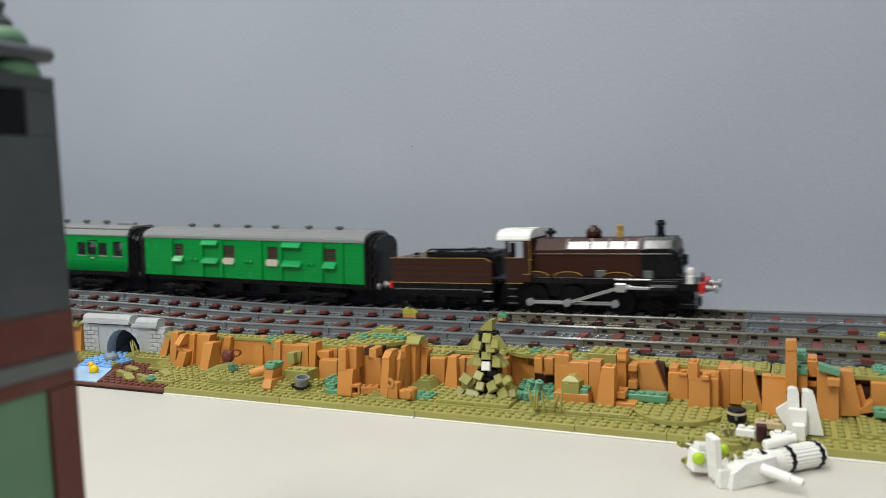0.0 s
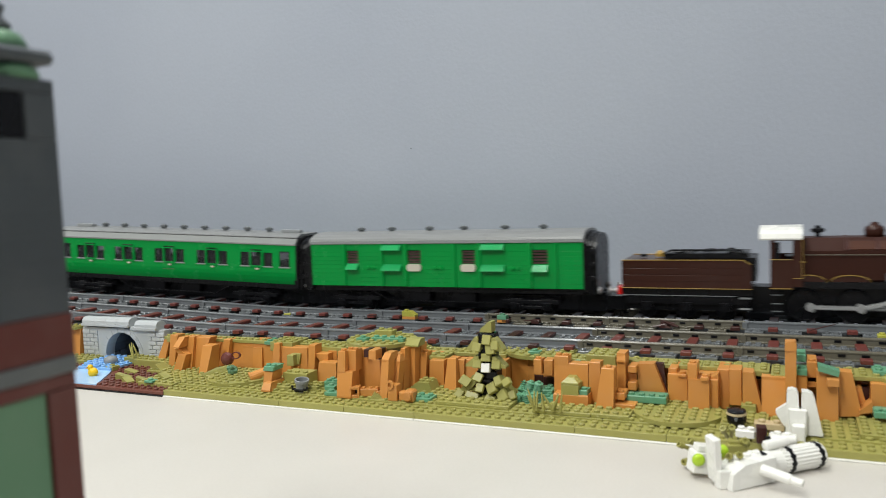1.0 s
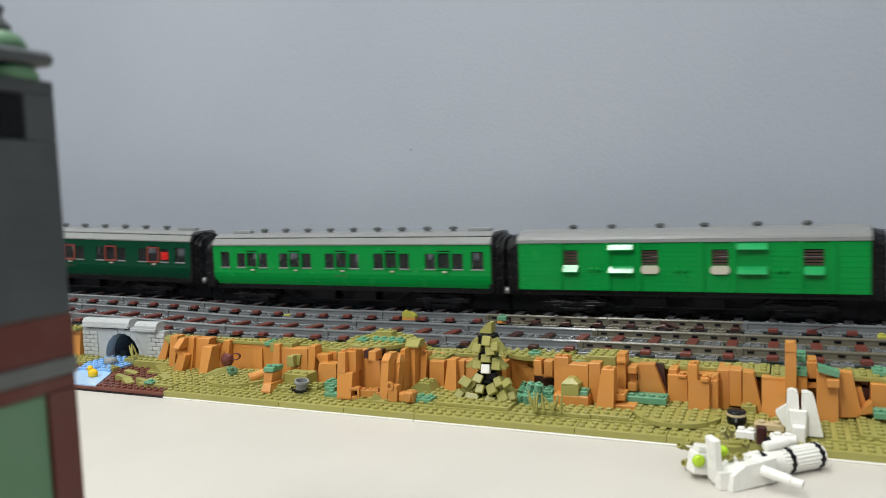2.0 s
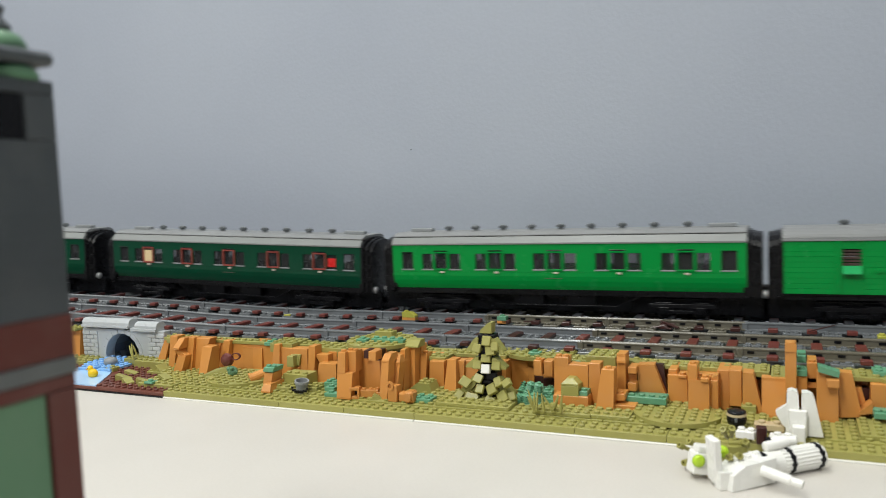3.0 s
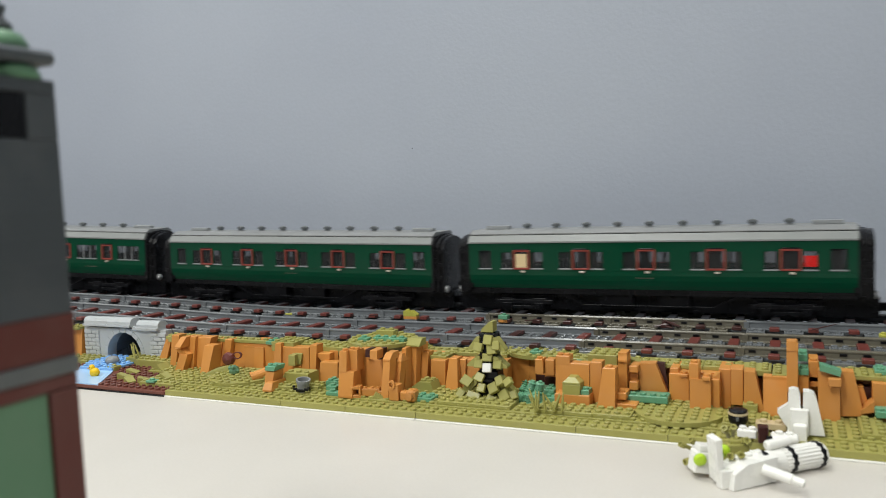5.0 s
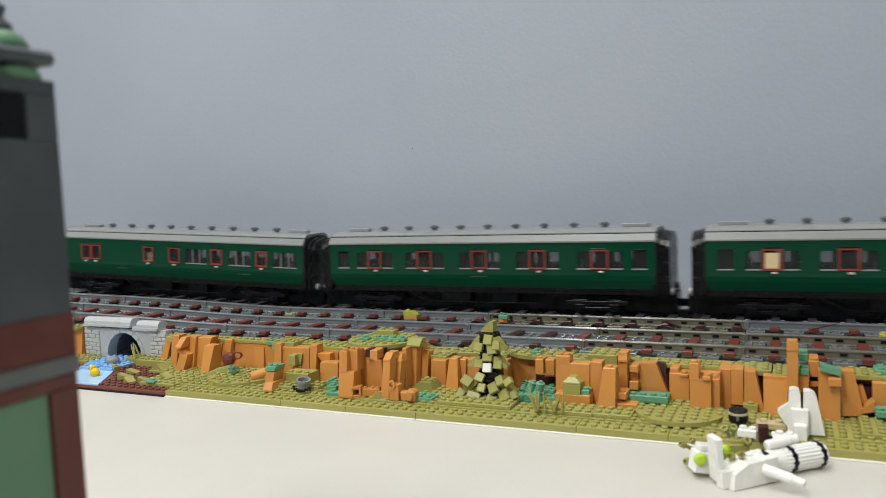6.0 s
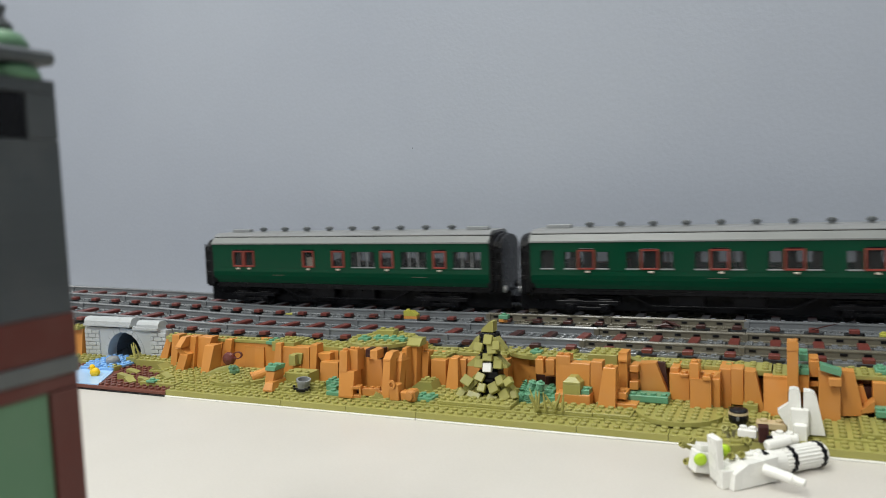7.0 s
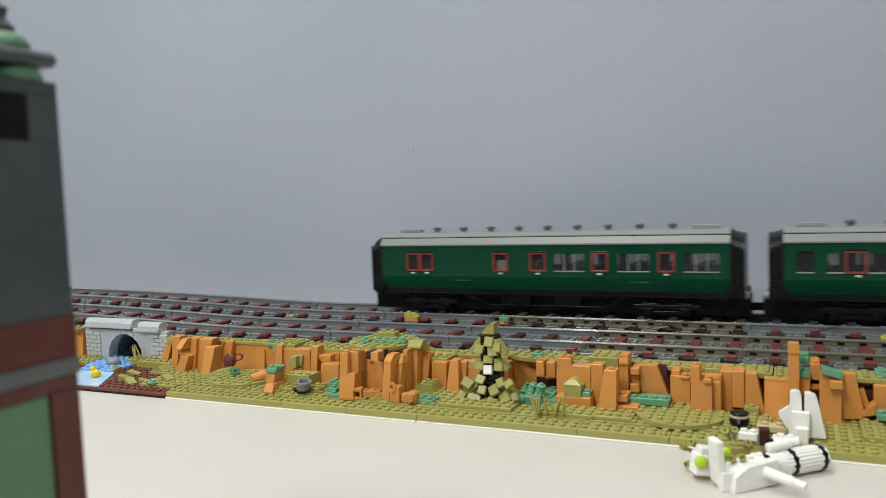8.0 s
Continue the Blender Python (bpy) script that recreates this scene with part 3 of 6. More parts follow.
# grass plates along the top of the cliff
def ledge(x0, x1, y0, z0, z1, mat="olive", y1=640.5):
    bm = bmesh.new()
    box(bm, x0 + 0.15, x1 - 0.15, y0, y1, z0, z1)
    ny = max(1, int((y1 - y0) / 8))
    nx = max(1, round((x1 - x0) / 8))
    for i in range(nx):
        for j in range(ny):
            knob(bm, x0 + (i + 0.5) * (x1 - x0) / nx, y0 + 4 + 8 * j, z1)
    part("grass_plate", bm, mat, cliff)


ledge(-776, -735, 622, 38.1, 41.3)
ledge(-607, -600, 624, 33, 36.4)
ledge(-600, -572, 620, 31, 36.6)
ledge(-572, -527.3, 626, 33, 36.2)
ledge(-526.7, -478, 626, 33, 36.2)
ledge(-478, -462, 624, 33, 36.2, "teal")
ledge(-462, -436, 612, 30, 39)
ledge(-436, -412, 624, 33, 36.4)
ledge(-414, -378, 613, 29, 36.6)
ledge(-378, -320, 628, 33, 36.2)
ledge(-320, -302, 624, 33, 37.6)
ledge(-302, -271.3, 626, 33, 36.2)
ledge(-298, -274, 606, 32, 35.4, "olive", 625.8)
ledge(-270.7, -224, 622, 33, 36.2)
ledge(-224, -168, 628, 33, 36.2)
ledge(-168, -152, 620, 33, 36.4)
ledge(-164, -146, 611, 31.4, 35, "teal", 619.8)
ledge(-152, -128, 612, 32, 42.2)
ledge(-128, -112, 616, 32.6, 35.8)
ledge(-112, -64, 619, 33, 36.2)
ledge(-64, -42, 619, 33, 36.2)
ledge(-42, -15.3, 614, 32, 36.2)
ledge(-14.7, 34, 606, 32, 35.6)
ledge(34, 66, 614, 33, 36.2)
ledge(66, 128, 616, 33, 36.2)
ledge(128, 240, 620, 33, 36.2)
ledge(52, 100, 618, 36.4, 39.6, "teal", 635)
for args in ((-341, 617, 43.0, 32, 3.2, "olive green round studded plate on the cliff edge", 671.0, -9999.0),
             (-199, 646, 34.4, 31, 3.0, "olive green half-round studded plate on the cliff edge", 671.0, -9999.0),
             (88, 632, 32.6, 36, 3.2, "olive green round studded plate on the cliff edge", 671.0, -9999.0),
             (-478, 588, 7.7, 32, 3.2, "olive green round studded ground plate", 617.0, 553.0),
             (-77, 582, 7.7, 32, 3.2, "olive green round studded ground plate", 606.0, 549.0)):
    disc("olive", *args)
plate("olive", -354, -336, 627, 638, 46.25, 51.6, "small olive green brick on the round plate", True, "brick")
plate("teal", -346, -314, 606, 613, 46.25, 49.2, "sand green strip plate on the round plate")
plate("teal", -358, -348, 600, 608, 46.25, 49.4, "small sand green plate on the round plate")
plate("teal", -204, -194, 622, 630, 37.5, 40.2, "small sand green plate on the half-round plate")
bm = bmesh.new()
prism(bm, [(591, 46.05), (591, 47.2), (597, 52), (605, 52), (605, 46.05)], -304.5, -292)
tagged(part("slope_brick", bm, "olive"), "olive green slope brick capping an orange column", "toy brick")
bm = bmesh.new()
prism(bm, [(-128, 35.8), (-111, 35.8), (-111, 37), (-128, 41.5)], 617, 626, "y")
tagged(part("slope_brick", bm, "olive"), "olive green slope brick on the cliff top", "toy brick")

# plates scattered over the ground
for x0, x1, y0, y1, z1, mat in ((-424, -406, 562, 585, 10.8, "olive"), (-380, -358, 578, 590, 14, "teal"), (-366, -346, 556, 564, 10.8, "teal"), (-392, -380, 566, 582, 11.6, "olive"),
                                (-372, -362, 566, 574, 13, "teal"), (-300, -262, 575, 600, 10.8, "olive"), (-292, -268, 560, 574, 11, "teal"),
                                (-262, -200, 557, 598, 10.6, "olive"), (-180, -136, 556, 577, 10.6, "olive"), (-182, -168, 585, 600, 12, "teal"),
                                (-196, -176, 596, 612, 15, "teal"), (-136, -108, 557, 577, 10.6, "olive"), (-136, -60, 590, 606, 10.8, "olive"),
                                (-46, -15.5, 560, 592, 10.6, "olive"), (40, 104, 560, 600, 10.6, "olive"), (-34, -24, 590, 602, 16, "olive")):
    plate(mat, x0, x1, y0, y1, GROUND + 0.05, z1, "sand green studded plate on the ground" if mat == "teal" else "olive green studded plate on the ground")
bm = bmesh.new()
prism(bm, [(-298, 10.9), (-274, 10.9), (-277, 19), (-288, 19)], 578, 594, "y")
for kx in (-285.5, -279.5):
    knob(bm, kx, 583, 19)
    knob(bm, kx, 590, 19)
tagged(part("slope_brick", bm, "olive"), "olive green sloping rock brick on the ground", "toy brick")
bm = bmesh.new()
hull(bm, [(-322, 555, 7.7), (-306, 557, 7.7), (-309, 566, 7.7), (-325, 564, 7.7), (-317, 557, 13), (-308, 559, 9), (-312, 565, 9), (-321, 563, 13)],
     [(0, 3, 2, 1), (4, 5, 6, 7), (0, 1, 5, 4), (1, 2, 6, 5), (2, 3, 7, 6), (3, 0, 4, 7)])
tagged(part("slope_brick", bm, "olive"), "olive green slope lying on the ground", "toy brick")
bm = bmesh.new()
hull(bm, [(-528, 580, 7.7), (-498, 592, 7.7), (-500, 602, 7.7), (-530, 602, 7.7), (-510, 590, 16), (-500, 594, 17), (-502, 602, 17), (-520, 602, 10)],
     [(0, 3, 2, 1), (4, 5, 6, 7), (0, 1, 5, 4), (1, 2, 6, 5), (2, 3, 7, 6), (3, 0, 4, 7)])
tagged(part("slope_brick", bm, "olive"), "olive green slope against the cliff foot", "toy brick")


# ---- stream, bridge and bank ----
def stream():
    bm = bmesh.new()
    prism(bm, [(-716, 640), (-660, 640), (-664, 610), (-640, 580), (-612, 537), (-680, 537), (-700, 590)], 4.55, 5.6, "z")
    w = tagged(part("water", bm, "pale_blue"), "pale blue glossy toy-brick stream", "water", kind="structure")
    return w


stream()
for x0, x1, y0, y1, m in ((-700, -664, 600, 640, "blue"), (-664, -646, 586, 616, "blue"), (-690, -672, 584, 600, "blue")):
    plate(m, x0, x1, y0, y1, 5.65, 8.2, "blue studded plate in the stream")
bank = stud_field("bank_studs", "earth", mod0, -664, -527, 537, 632, mtop0, lambda x, y: x > -616 + (y - 545) * -0.55)
stud_field("bank_studs", "earth", mod0, -783, -690, 537, 632, mtop0, lambda x, y: x < -690 - (y - 590) * 0.2)
for x0, x1, y0, y1, z1 in ((-783, -704, 604, 640, 9), (-640, -560, 612, 632, 12), (-660, -640, 618, 640, 12), (-600, -527, 590, 612, 8), (-570, -527.5, 548, 590, 8.4),
                           (-655, -645, 588, 598, 9)):
    plate("olive", x0, x1, y0, y1, mtop0 + 0.05, z1, "olive green studded plate on the stream bank")
plate("teal", -560, -550, 546, 554, 8.45, 10.5, "small sand green plate on the stream bank")
for sx, sy, sw, sh, sa in ((-606, 566, 14, 6, 20), (-590, 556, 12, 5, -25), (-574, 560, 13, 6, 30), (-616, 586, 12, 5, 10), (-552, 566, 12, 5, -15)):
    bm = bmesh.new()
    prism(bm, [(-sw / 2, 0), (sw / 2, 0), (sw / 2, 1.5), (-sw / 2, sh)], -4, 4, "y")
    sl = part("slope_brick", bm, "olive")
    sl.matrix_basis = pose(sx / 1000, sy / 1000, (8.45 if sx > -570 else 4.6) / 1000, 0, 0, sa)
    tagged(sl, "small olive green slope on the brown stream bank", "toy brick")
bm = bmesh.new()
prism(bm, [(-600, 8.1), (-584, 8.1), (-590, 14)], 592, 606, "y")
tagged(part("slope_brick", bm, "olive"), "olive green slope on the stream bank", "toy brick")


def bridge():
    t = thing("bridge", "light grey toy stone bridge with round arch and coping", "toy bridge")
    # front wall with an arched opening
    xl, xr, xc, r = -733.0, -613.0, -674.5, 25.0
    bm = bmesh.new()
    top, foot = 40.6, 4.6
    rim = [(xc + r * math.cos(math.pi * k / 14), 11.5 + r * math.sin(math.pi * k / 14)) for k in range(15)]
    prism(bm, [(xl, foot), (xl, top), (xr, top), (xr, foot), (xc + r, foot)] + rim + [(xc - r, foot)], 636, 648, "y")
    part("wall", bm, "light_grey", t)
    for side, x0, x1 in ((0, xl, xl + 23), (1, xr - 23, xr)):
        for k in range(7):
            z = foot + 1.0 + 4.6 * k
            for j in range(2):
                w = (x1 - x0) / 2
                off = w / 2 if k % 2 else 0
                a, b_ = x0 + j * w + off, min(x0 + (j + 1) * w + off, x1)
                plain("brick", "light_grey", [(a + 0.3, b_ - 0.3, 634.6, 637, z + 0.2, z + 4.3)], t, c=0.5)
                if k % 2 and j == 0:
                    plain("brick", "light_grey", [(x0 + 0.3, x0 + off - 0.3, 634.6, 637, z + 0.2, z + 4.3)], t, c=0.5)
    for k in range(9):
        a0, a1 = math.pi * (k + 0.05) / 9, math.pi * (k + 0.95) / 9
        bm = bmesh.new()
        prism(bm, [(xc + q * math.cos(a), 11.5 + q * math.sin(a)) for q, a in ((r, a0), (r + 5, a0), (r + 5, a1), (r, a1))], 635.4, 640, "y")
        part("arch_stone", bm, "light_grey", t)
    bm = bmesh.new()
    for k in range(8):
        a0, a1 = math.pi * k / 8, math.pi * (k + 1) / 8
        hull(bm, [(xc + r * math.cos(a0), 648, 11.5 + r * math.sin(a0)), (xc + r * math.cos(a1), 648, 11.5 + r * math.sin(a1)), (xc + r * math.cos(a1), 700, 11.5 + r * math.sin(a1)), (xc + r * math.cos(a0), 700, 11.5 + r * math.sin(a0))], [(0, 1, 2, 3)])
    part("tunnel_lining", bm, "tunnel_blue", t, "dark slate-blue tunnel lining")
    plain("tunnel_back", "black", [(xc - r, xc + r, 697, 702, 4.6, 34)], t)
    plain("tunnel_side", "tunnel_blue", [(xc - r - 2, xc - r, 648, 698, 4.6, 10), (xc + r, xc + r + 2, 648, 698, 4.6, 10)], t)
    for k in range(4):
        for x, y in ((xc - r - 0.2 + 1.2, 655 + 9 * k), (xc + r - 1.0, 655 + 9 * k)):
            plain("lining_block", "tunnel_blue", [(x - 1, x + 1, y, y + 8, 5 + (k % 2) * 4, 12 + (k % 2) * 4)], t)
    for x0, x1, dz in ((-730, -660, 3.4), (-652, -621, 1.2)):
        n = max(2, round((x1 - x0) / 19))
        for k in range(n):
            a, b_ = x0 + (x1 - x0) * k / n, x0 + (x1 - x0) * (k + 1) / n
            bm = bmesh.new()
            prism(bm, [(631, 39.5 + dz), (648, 39.5 + dz), (648, 45 + dz), (645, 48 + dz), (642, 49 + dz), (638, 49 + dz), (635, 48 + dz), (633, 45 + dz), (633, 42 + dz), (631, 42 + dz)], a + 0.12, b_ - 0.12)
            part("coping_stone", bm, "light_grey", t)
    plain("coping_gap", "light_grey", [(-659.6, -652.4, 634, 650, 39.5, 43.4)], t)
    t.location.y = -0.005
    return t


bridge()


def duck():
    t = thing("toy_duck", "small yellow toy duck on the pale blue stream", "toy duck")
    bm = bmesh.new()
    lathe(bm, [(2, -7), (5, -5), (6.2, -1), (6.0, 3), (4.2, 6), (1.2, 8.5)], 0, 0, 5, "x", 14)
    lathe(bm, [(1.5, 7), (3.9, 8.5), (4.3, 11), (3.7, 13.6), (1.5, 15)], -3.5, 0, 0, "z", 14)
    bmesh.ops.scale(bm, vec=(1, 1, 0.92), verts=bm.verts[:])
    part("body", bm, "yellow", t, smooth=True)
    bm = bmesh.new()
    prism(bm, [(-11, 9.2), (-7, 9), (-7, 10.8), (-10, 10.2)], -1.6, 1.6, "y")
    part("beak", bm, "orange", t, "orange beak")
    for s in (-1, 1):
        bm = bmesh.new()
        lathe(bm, [(0.7, 0), (0.5, s * 0.5)], -5.6, s * 3.2, 11, "y", 8)
        part("eye", bm, "black", t)
    t.matrix_basis = pose(-0.646, 0.564, 0.0052, 0, 0, 15)
    t.scale = (0.66, 0.66, 0.86)


duck()


def blades(x, y, z, n, mat, h, label, spread=4.0, seed=1):
    """A sprig of grass blades."""
    t = thing("grass_sprig", label, "toy plant")
    rnd = random.Random(seed)
    for k in range(n):
        bm = bmesh.new()
        lathe(bm, [(1.1, 0), (0.9, h * 0.6), (0.35, h * rnd.uniform(0.8, 1.0))], 0, 0, 0, "z", 6)
        b_ = part("blade", bm, mat, t)
        b_.matrix_basis = pose(rnd.uniform(-spread, spread) / 1000, rnd.uniform(-2, 2) / 1000, 0, rnd.uniform(-14, 14), rnd.uniform(-28, 28), 0)
    t.matrix_basis = pose(x / 1000, y / 1000, z / 1000)


blades(-640, 615, 12, 3, "olive", 20, "thin olive green reeds beside the stream", 4, 4)
blades(-172, 552, 10.6, 5, "olive", 17, "thin olive green grass sprig", 6, 7)
blades(-162, 556, 10.6, 4, "olive", 17, "thin olive green grass sprig", 5, 9)
boulder = bmesh.new()
lathe(boulder, [(6, 0), (7.4, 3), (6.4, 6.4), (3, 8)], 0, 0, 0, "z", 10)
boulder = part("stone", boulder, "mid_grey", smooth=True)
boulder.matrix_basis = pose(-0.664, 0.604, 0.0082)
tagged(boulder, "small grey stone beside the stream", "toy stone")


# ---- things on the ground ----
def shield():
    t = thing("turtle_shell", "dark red shell with a ring handle by the cliff", "toy accessory")
    bm = bmesh.new()
    lathe(bm, [(2, -6), (7, -4), (8.6, 0), (7, 4.5), (2.5, 6.5)], 0, 0, 0, "y", 12)
    part("shell", bm, "tile_red", t)
    bm = bmesh.new()
    for k in range(12):
        a0, a1 = 2 * math.pi * k / 12, 2 * math.pi * (k + 1) / 12
        prism(bm, [(14 + q * math.cos(a) * 1.3, 2 + q * math.sin(a) * 0.8) for q, a in ((4.2, a0), (5.8, a0), (5.8, a1), (4.2, a1))], -1, 1, "y")
    part("ring", bm, "tile_red", t)
    t.matrix_basis = pose(-0.508, 0.604, 0.0215, 0, -12, 0)
    t.scale = (0.8, 0.8, 0.8)


shield()
bm = bmesh.new()
lathe(bm, [(2.5, 0), (4.6, 1.5), (5, 4), (3.8, 7), (1.4, 9)], 0, 0, 0, "z", 9)
for k in range(5):
    lathe(bm, [(1.6, 2 + k), (2.2, 4 + k), (0.8, 6 + k)], 3.6 * math.cos(k * 1.3), 3.6 * math.sin(k * 1.3), 0, "z", 6)
bush = part("bush", bm, "sand_green")
bush.matrix_basis = pose(-0.489, 0.588, 0.0109)
tagged(bush, "small sand green plant tuft by the cliff", "toy plant")


def fallen_log(x, y, z, length, turn, tilt):
    t = thing("fallen_log", "hollow orange brick log lying at the cliff foot", "toy log")
    bm = bmesh.new()
    lathe(bm, [(4.6, 0), (4.6, length), (3.4, length), (3.2, length - 3)], 0, 0, 0, "x", 14)
    part("log", bm, "orange", t)
    bm = bmesh.new()
    lathe(bm, [(2.4, 0.6), (2.6, -2), (5.4, -2), (5.4, 0.2)], 0, 0, 0, "x", 14)
    part("log_end", bm, "orange", t)
    t.matrix_basis = pose(x / 1000, y / 1000, z / 1000, 0, tilt, turn)


fallen_log(-459, 578, 12.5, 17, 48, -14)


def bucket():
    t = thing("bucket", "small grey toy bucket with black handle on the ground", "toy bucket")
    bm = bmesh.new()
    lathe(bm, [(4.8, 0), (5.6, 8), (6.4, 8.2), (6.4, 10.5), (5.2, 10.5), (4.6, 2)], 0, 0, 0, "z", 16)
    part("pail", bm, "mid_grey", t, smooth=False)
    bm = bmesh.new()
    for k in range(6):
        a0, a1 = math.pi * k / 6, math.pi * (k + 1) / 6
        box(bm, 7 * math.cos(a1) - 0.6, 7 * math.cos(a0) + 0.6, -7.2 - 3 * math.sin((a0 + a1) / 2), -6 - 3 * math.sin((a0 + a1) / 2), 6.5 - 4 * math.sin((a0 + a1) / 2), 8 - 3 * math.sin((a0 + a1) / 2))
    part("handle", bm, "black", t)
    t.matrix_basis = pose(-0.393, 0.562, 0.0085, 8, 6, 20)


bucket()


def cauldron():
    t = thing("cauldron", "black round toy cauldron with a tan band", "toy pot")
    bm = bmesh.new()
    lathe(bm, [(3.5, 0), (6.6, 2.4), (7.6, 6), (7.0, 9.6), (6.2, 11), (7.0, 11.4), (7.0, 12.4), (5.6, 12.8), (3, 12.9)], 0, 0, 0, "z", 18)
    part("pot", bm, "black", t, smooth=True)
    bm = bmesh.new()
    lathe(bm, [(7.2, 9.2), (7.6, 9.4), (7.4, 10.8), (7.0, 11)], 0, 0, 0, "z", 18)
    part("band", bm, "tan", t, "tan band")
    plain("handle", "dark_grey", [(-1, 1, -8.6, -7.2, 6, 9)], t)
    t.matrix_basis = pose(-0.035, 0.557, 0.0108, 4, 0, 0)
    t.scale = (0.88, 0.88, 0.88)


cauldron()


def orange_rubble():
    t = thing("fallen_beam", "orange brick beam with square socket at the cliff foot", "toy brick")
    bm = bmesh.new()
    ring_box = ((-6, -3.6, 0, 12), (3.6, 6, 0, 12), (-3.6, 3.6, 0, 3), (-3.6, 3.6, 9, 12))
    for a, b_, z0, z1 in ring_box:
        box(bm, a, b_, -6, 5, z0, z1, 0.3)
    box(bm, 6, 28, -3, 5, 1, 9, 0.4)
    box(bm, 26, 36, -5, 6, 0, 7, 0.5)
    for k in range(3):
        knob(bm, 10 + 8 * k, 1, 9)
    part("beam", bm, "orange", t)
    plain("socket", "dark_brown", [(-3.6, 3.6, 3, 5, 3, 9)], t)
    t.matrix_basis = pose(-0.337, 0.5595, 0.0077, 0, 0, 16)
    t.scale = (0.72, 0.72, 0.8)
    t = thing("fallen_rock", "orange bricks with a round socket at the cliff foot", "toy brick")
    bm = bmesh.new()
    box(bm, -6, 5, -5, 5, 0, 15, 0.5)
    lathe(bm, [(4.4, 0), (4.4, -2), (2.2, -2), (2, 0.5)], -2, -5, 15, "y", 12)
    box(bm, 6, 16, -4, 6, 0, 9, 1.4)
    box(bm, 14, 24, -6, 6, 0, 11, 1.6)
    lathe(bm, [(4, 0), (4, -3)], 19, -6, 6, "y", 12)
    part("rubble", bm, "orange", t)
    t.matrix_basis = pose(-0.300, 0.5605, 0.0077, 0, 0, -2)
    t.scale = (0.8, 0.8, 0.9)


orange_rubble()


def plant(x, y, z):
    """A leafy sand green plant of ridged pads."""
    t = thing("leafy_plant", "ridged sand green toy plant beside the tree", "toy plant")
    for k, (dx, dz, s, a) in enumerate(((0, 0, 1.0, 0), (-9, 0, 0.75, 35), (8, 1, 0.8, -25), (1, 8, 0.8, 10), (9, 9, 0.7, -10), (-5, 8, 0.6, 30))):
        bm = bmesh.new()
        for j in range(5):
            lathe(bm, [(5.2 * s, j * 1.9), (6.4 * s - j * 0.7, j * 1.9 + 0.8), (4.4 * s - j * 0.4, j * 1.9 + 1.8)], 0, 0, 0, "z", 8)
        b_ = part("leaf_pad", bm, "teal", t)
        b_.matrix_basis = pose(dx / 1000, -abs(dx) / 4000, dz / 1000, 14, a, k * 20)
    t.matrix_basis = pose(x / 1000, y / 1000, z / 1000)


plant(-193, 585, 8)


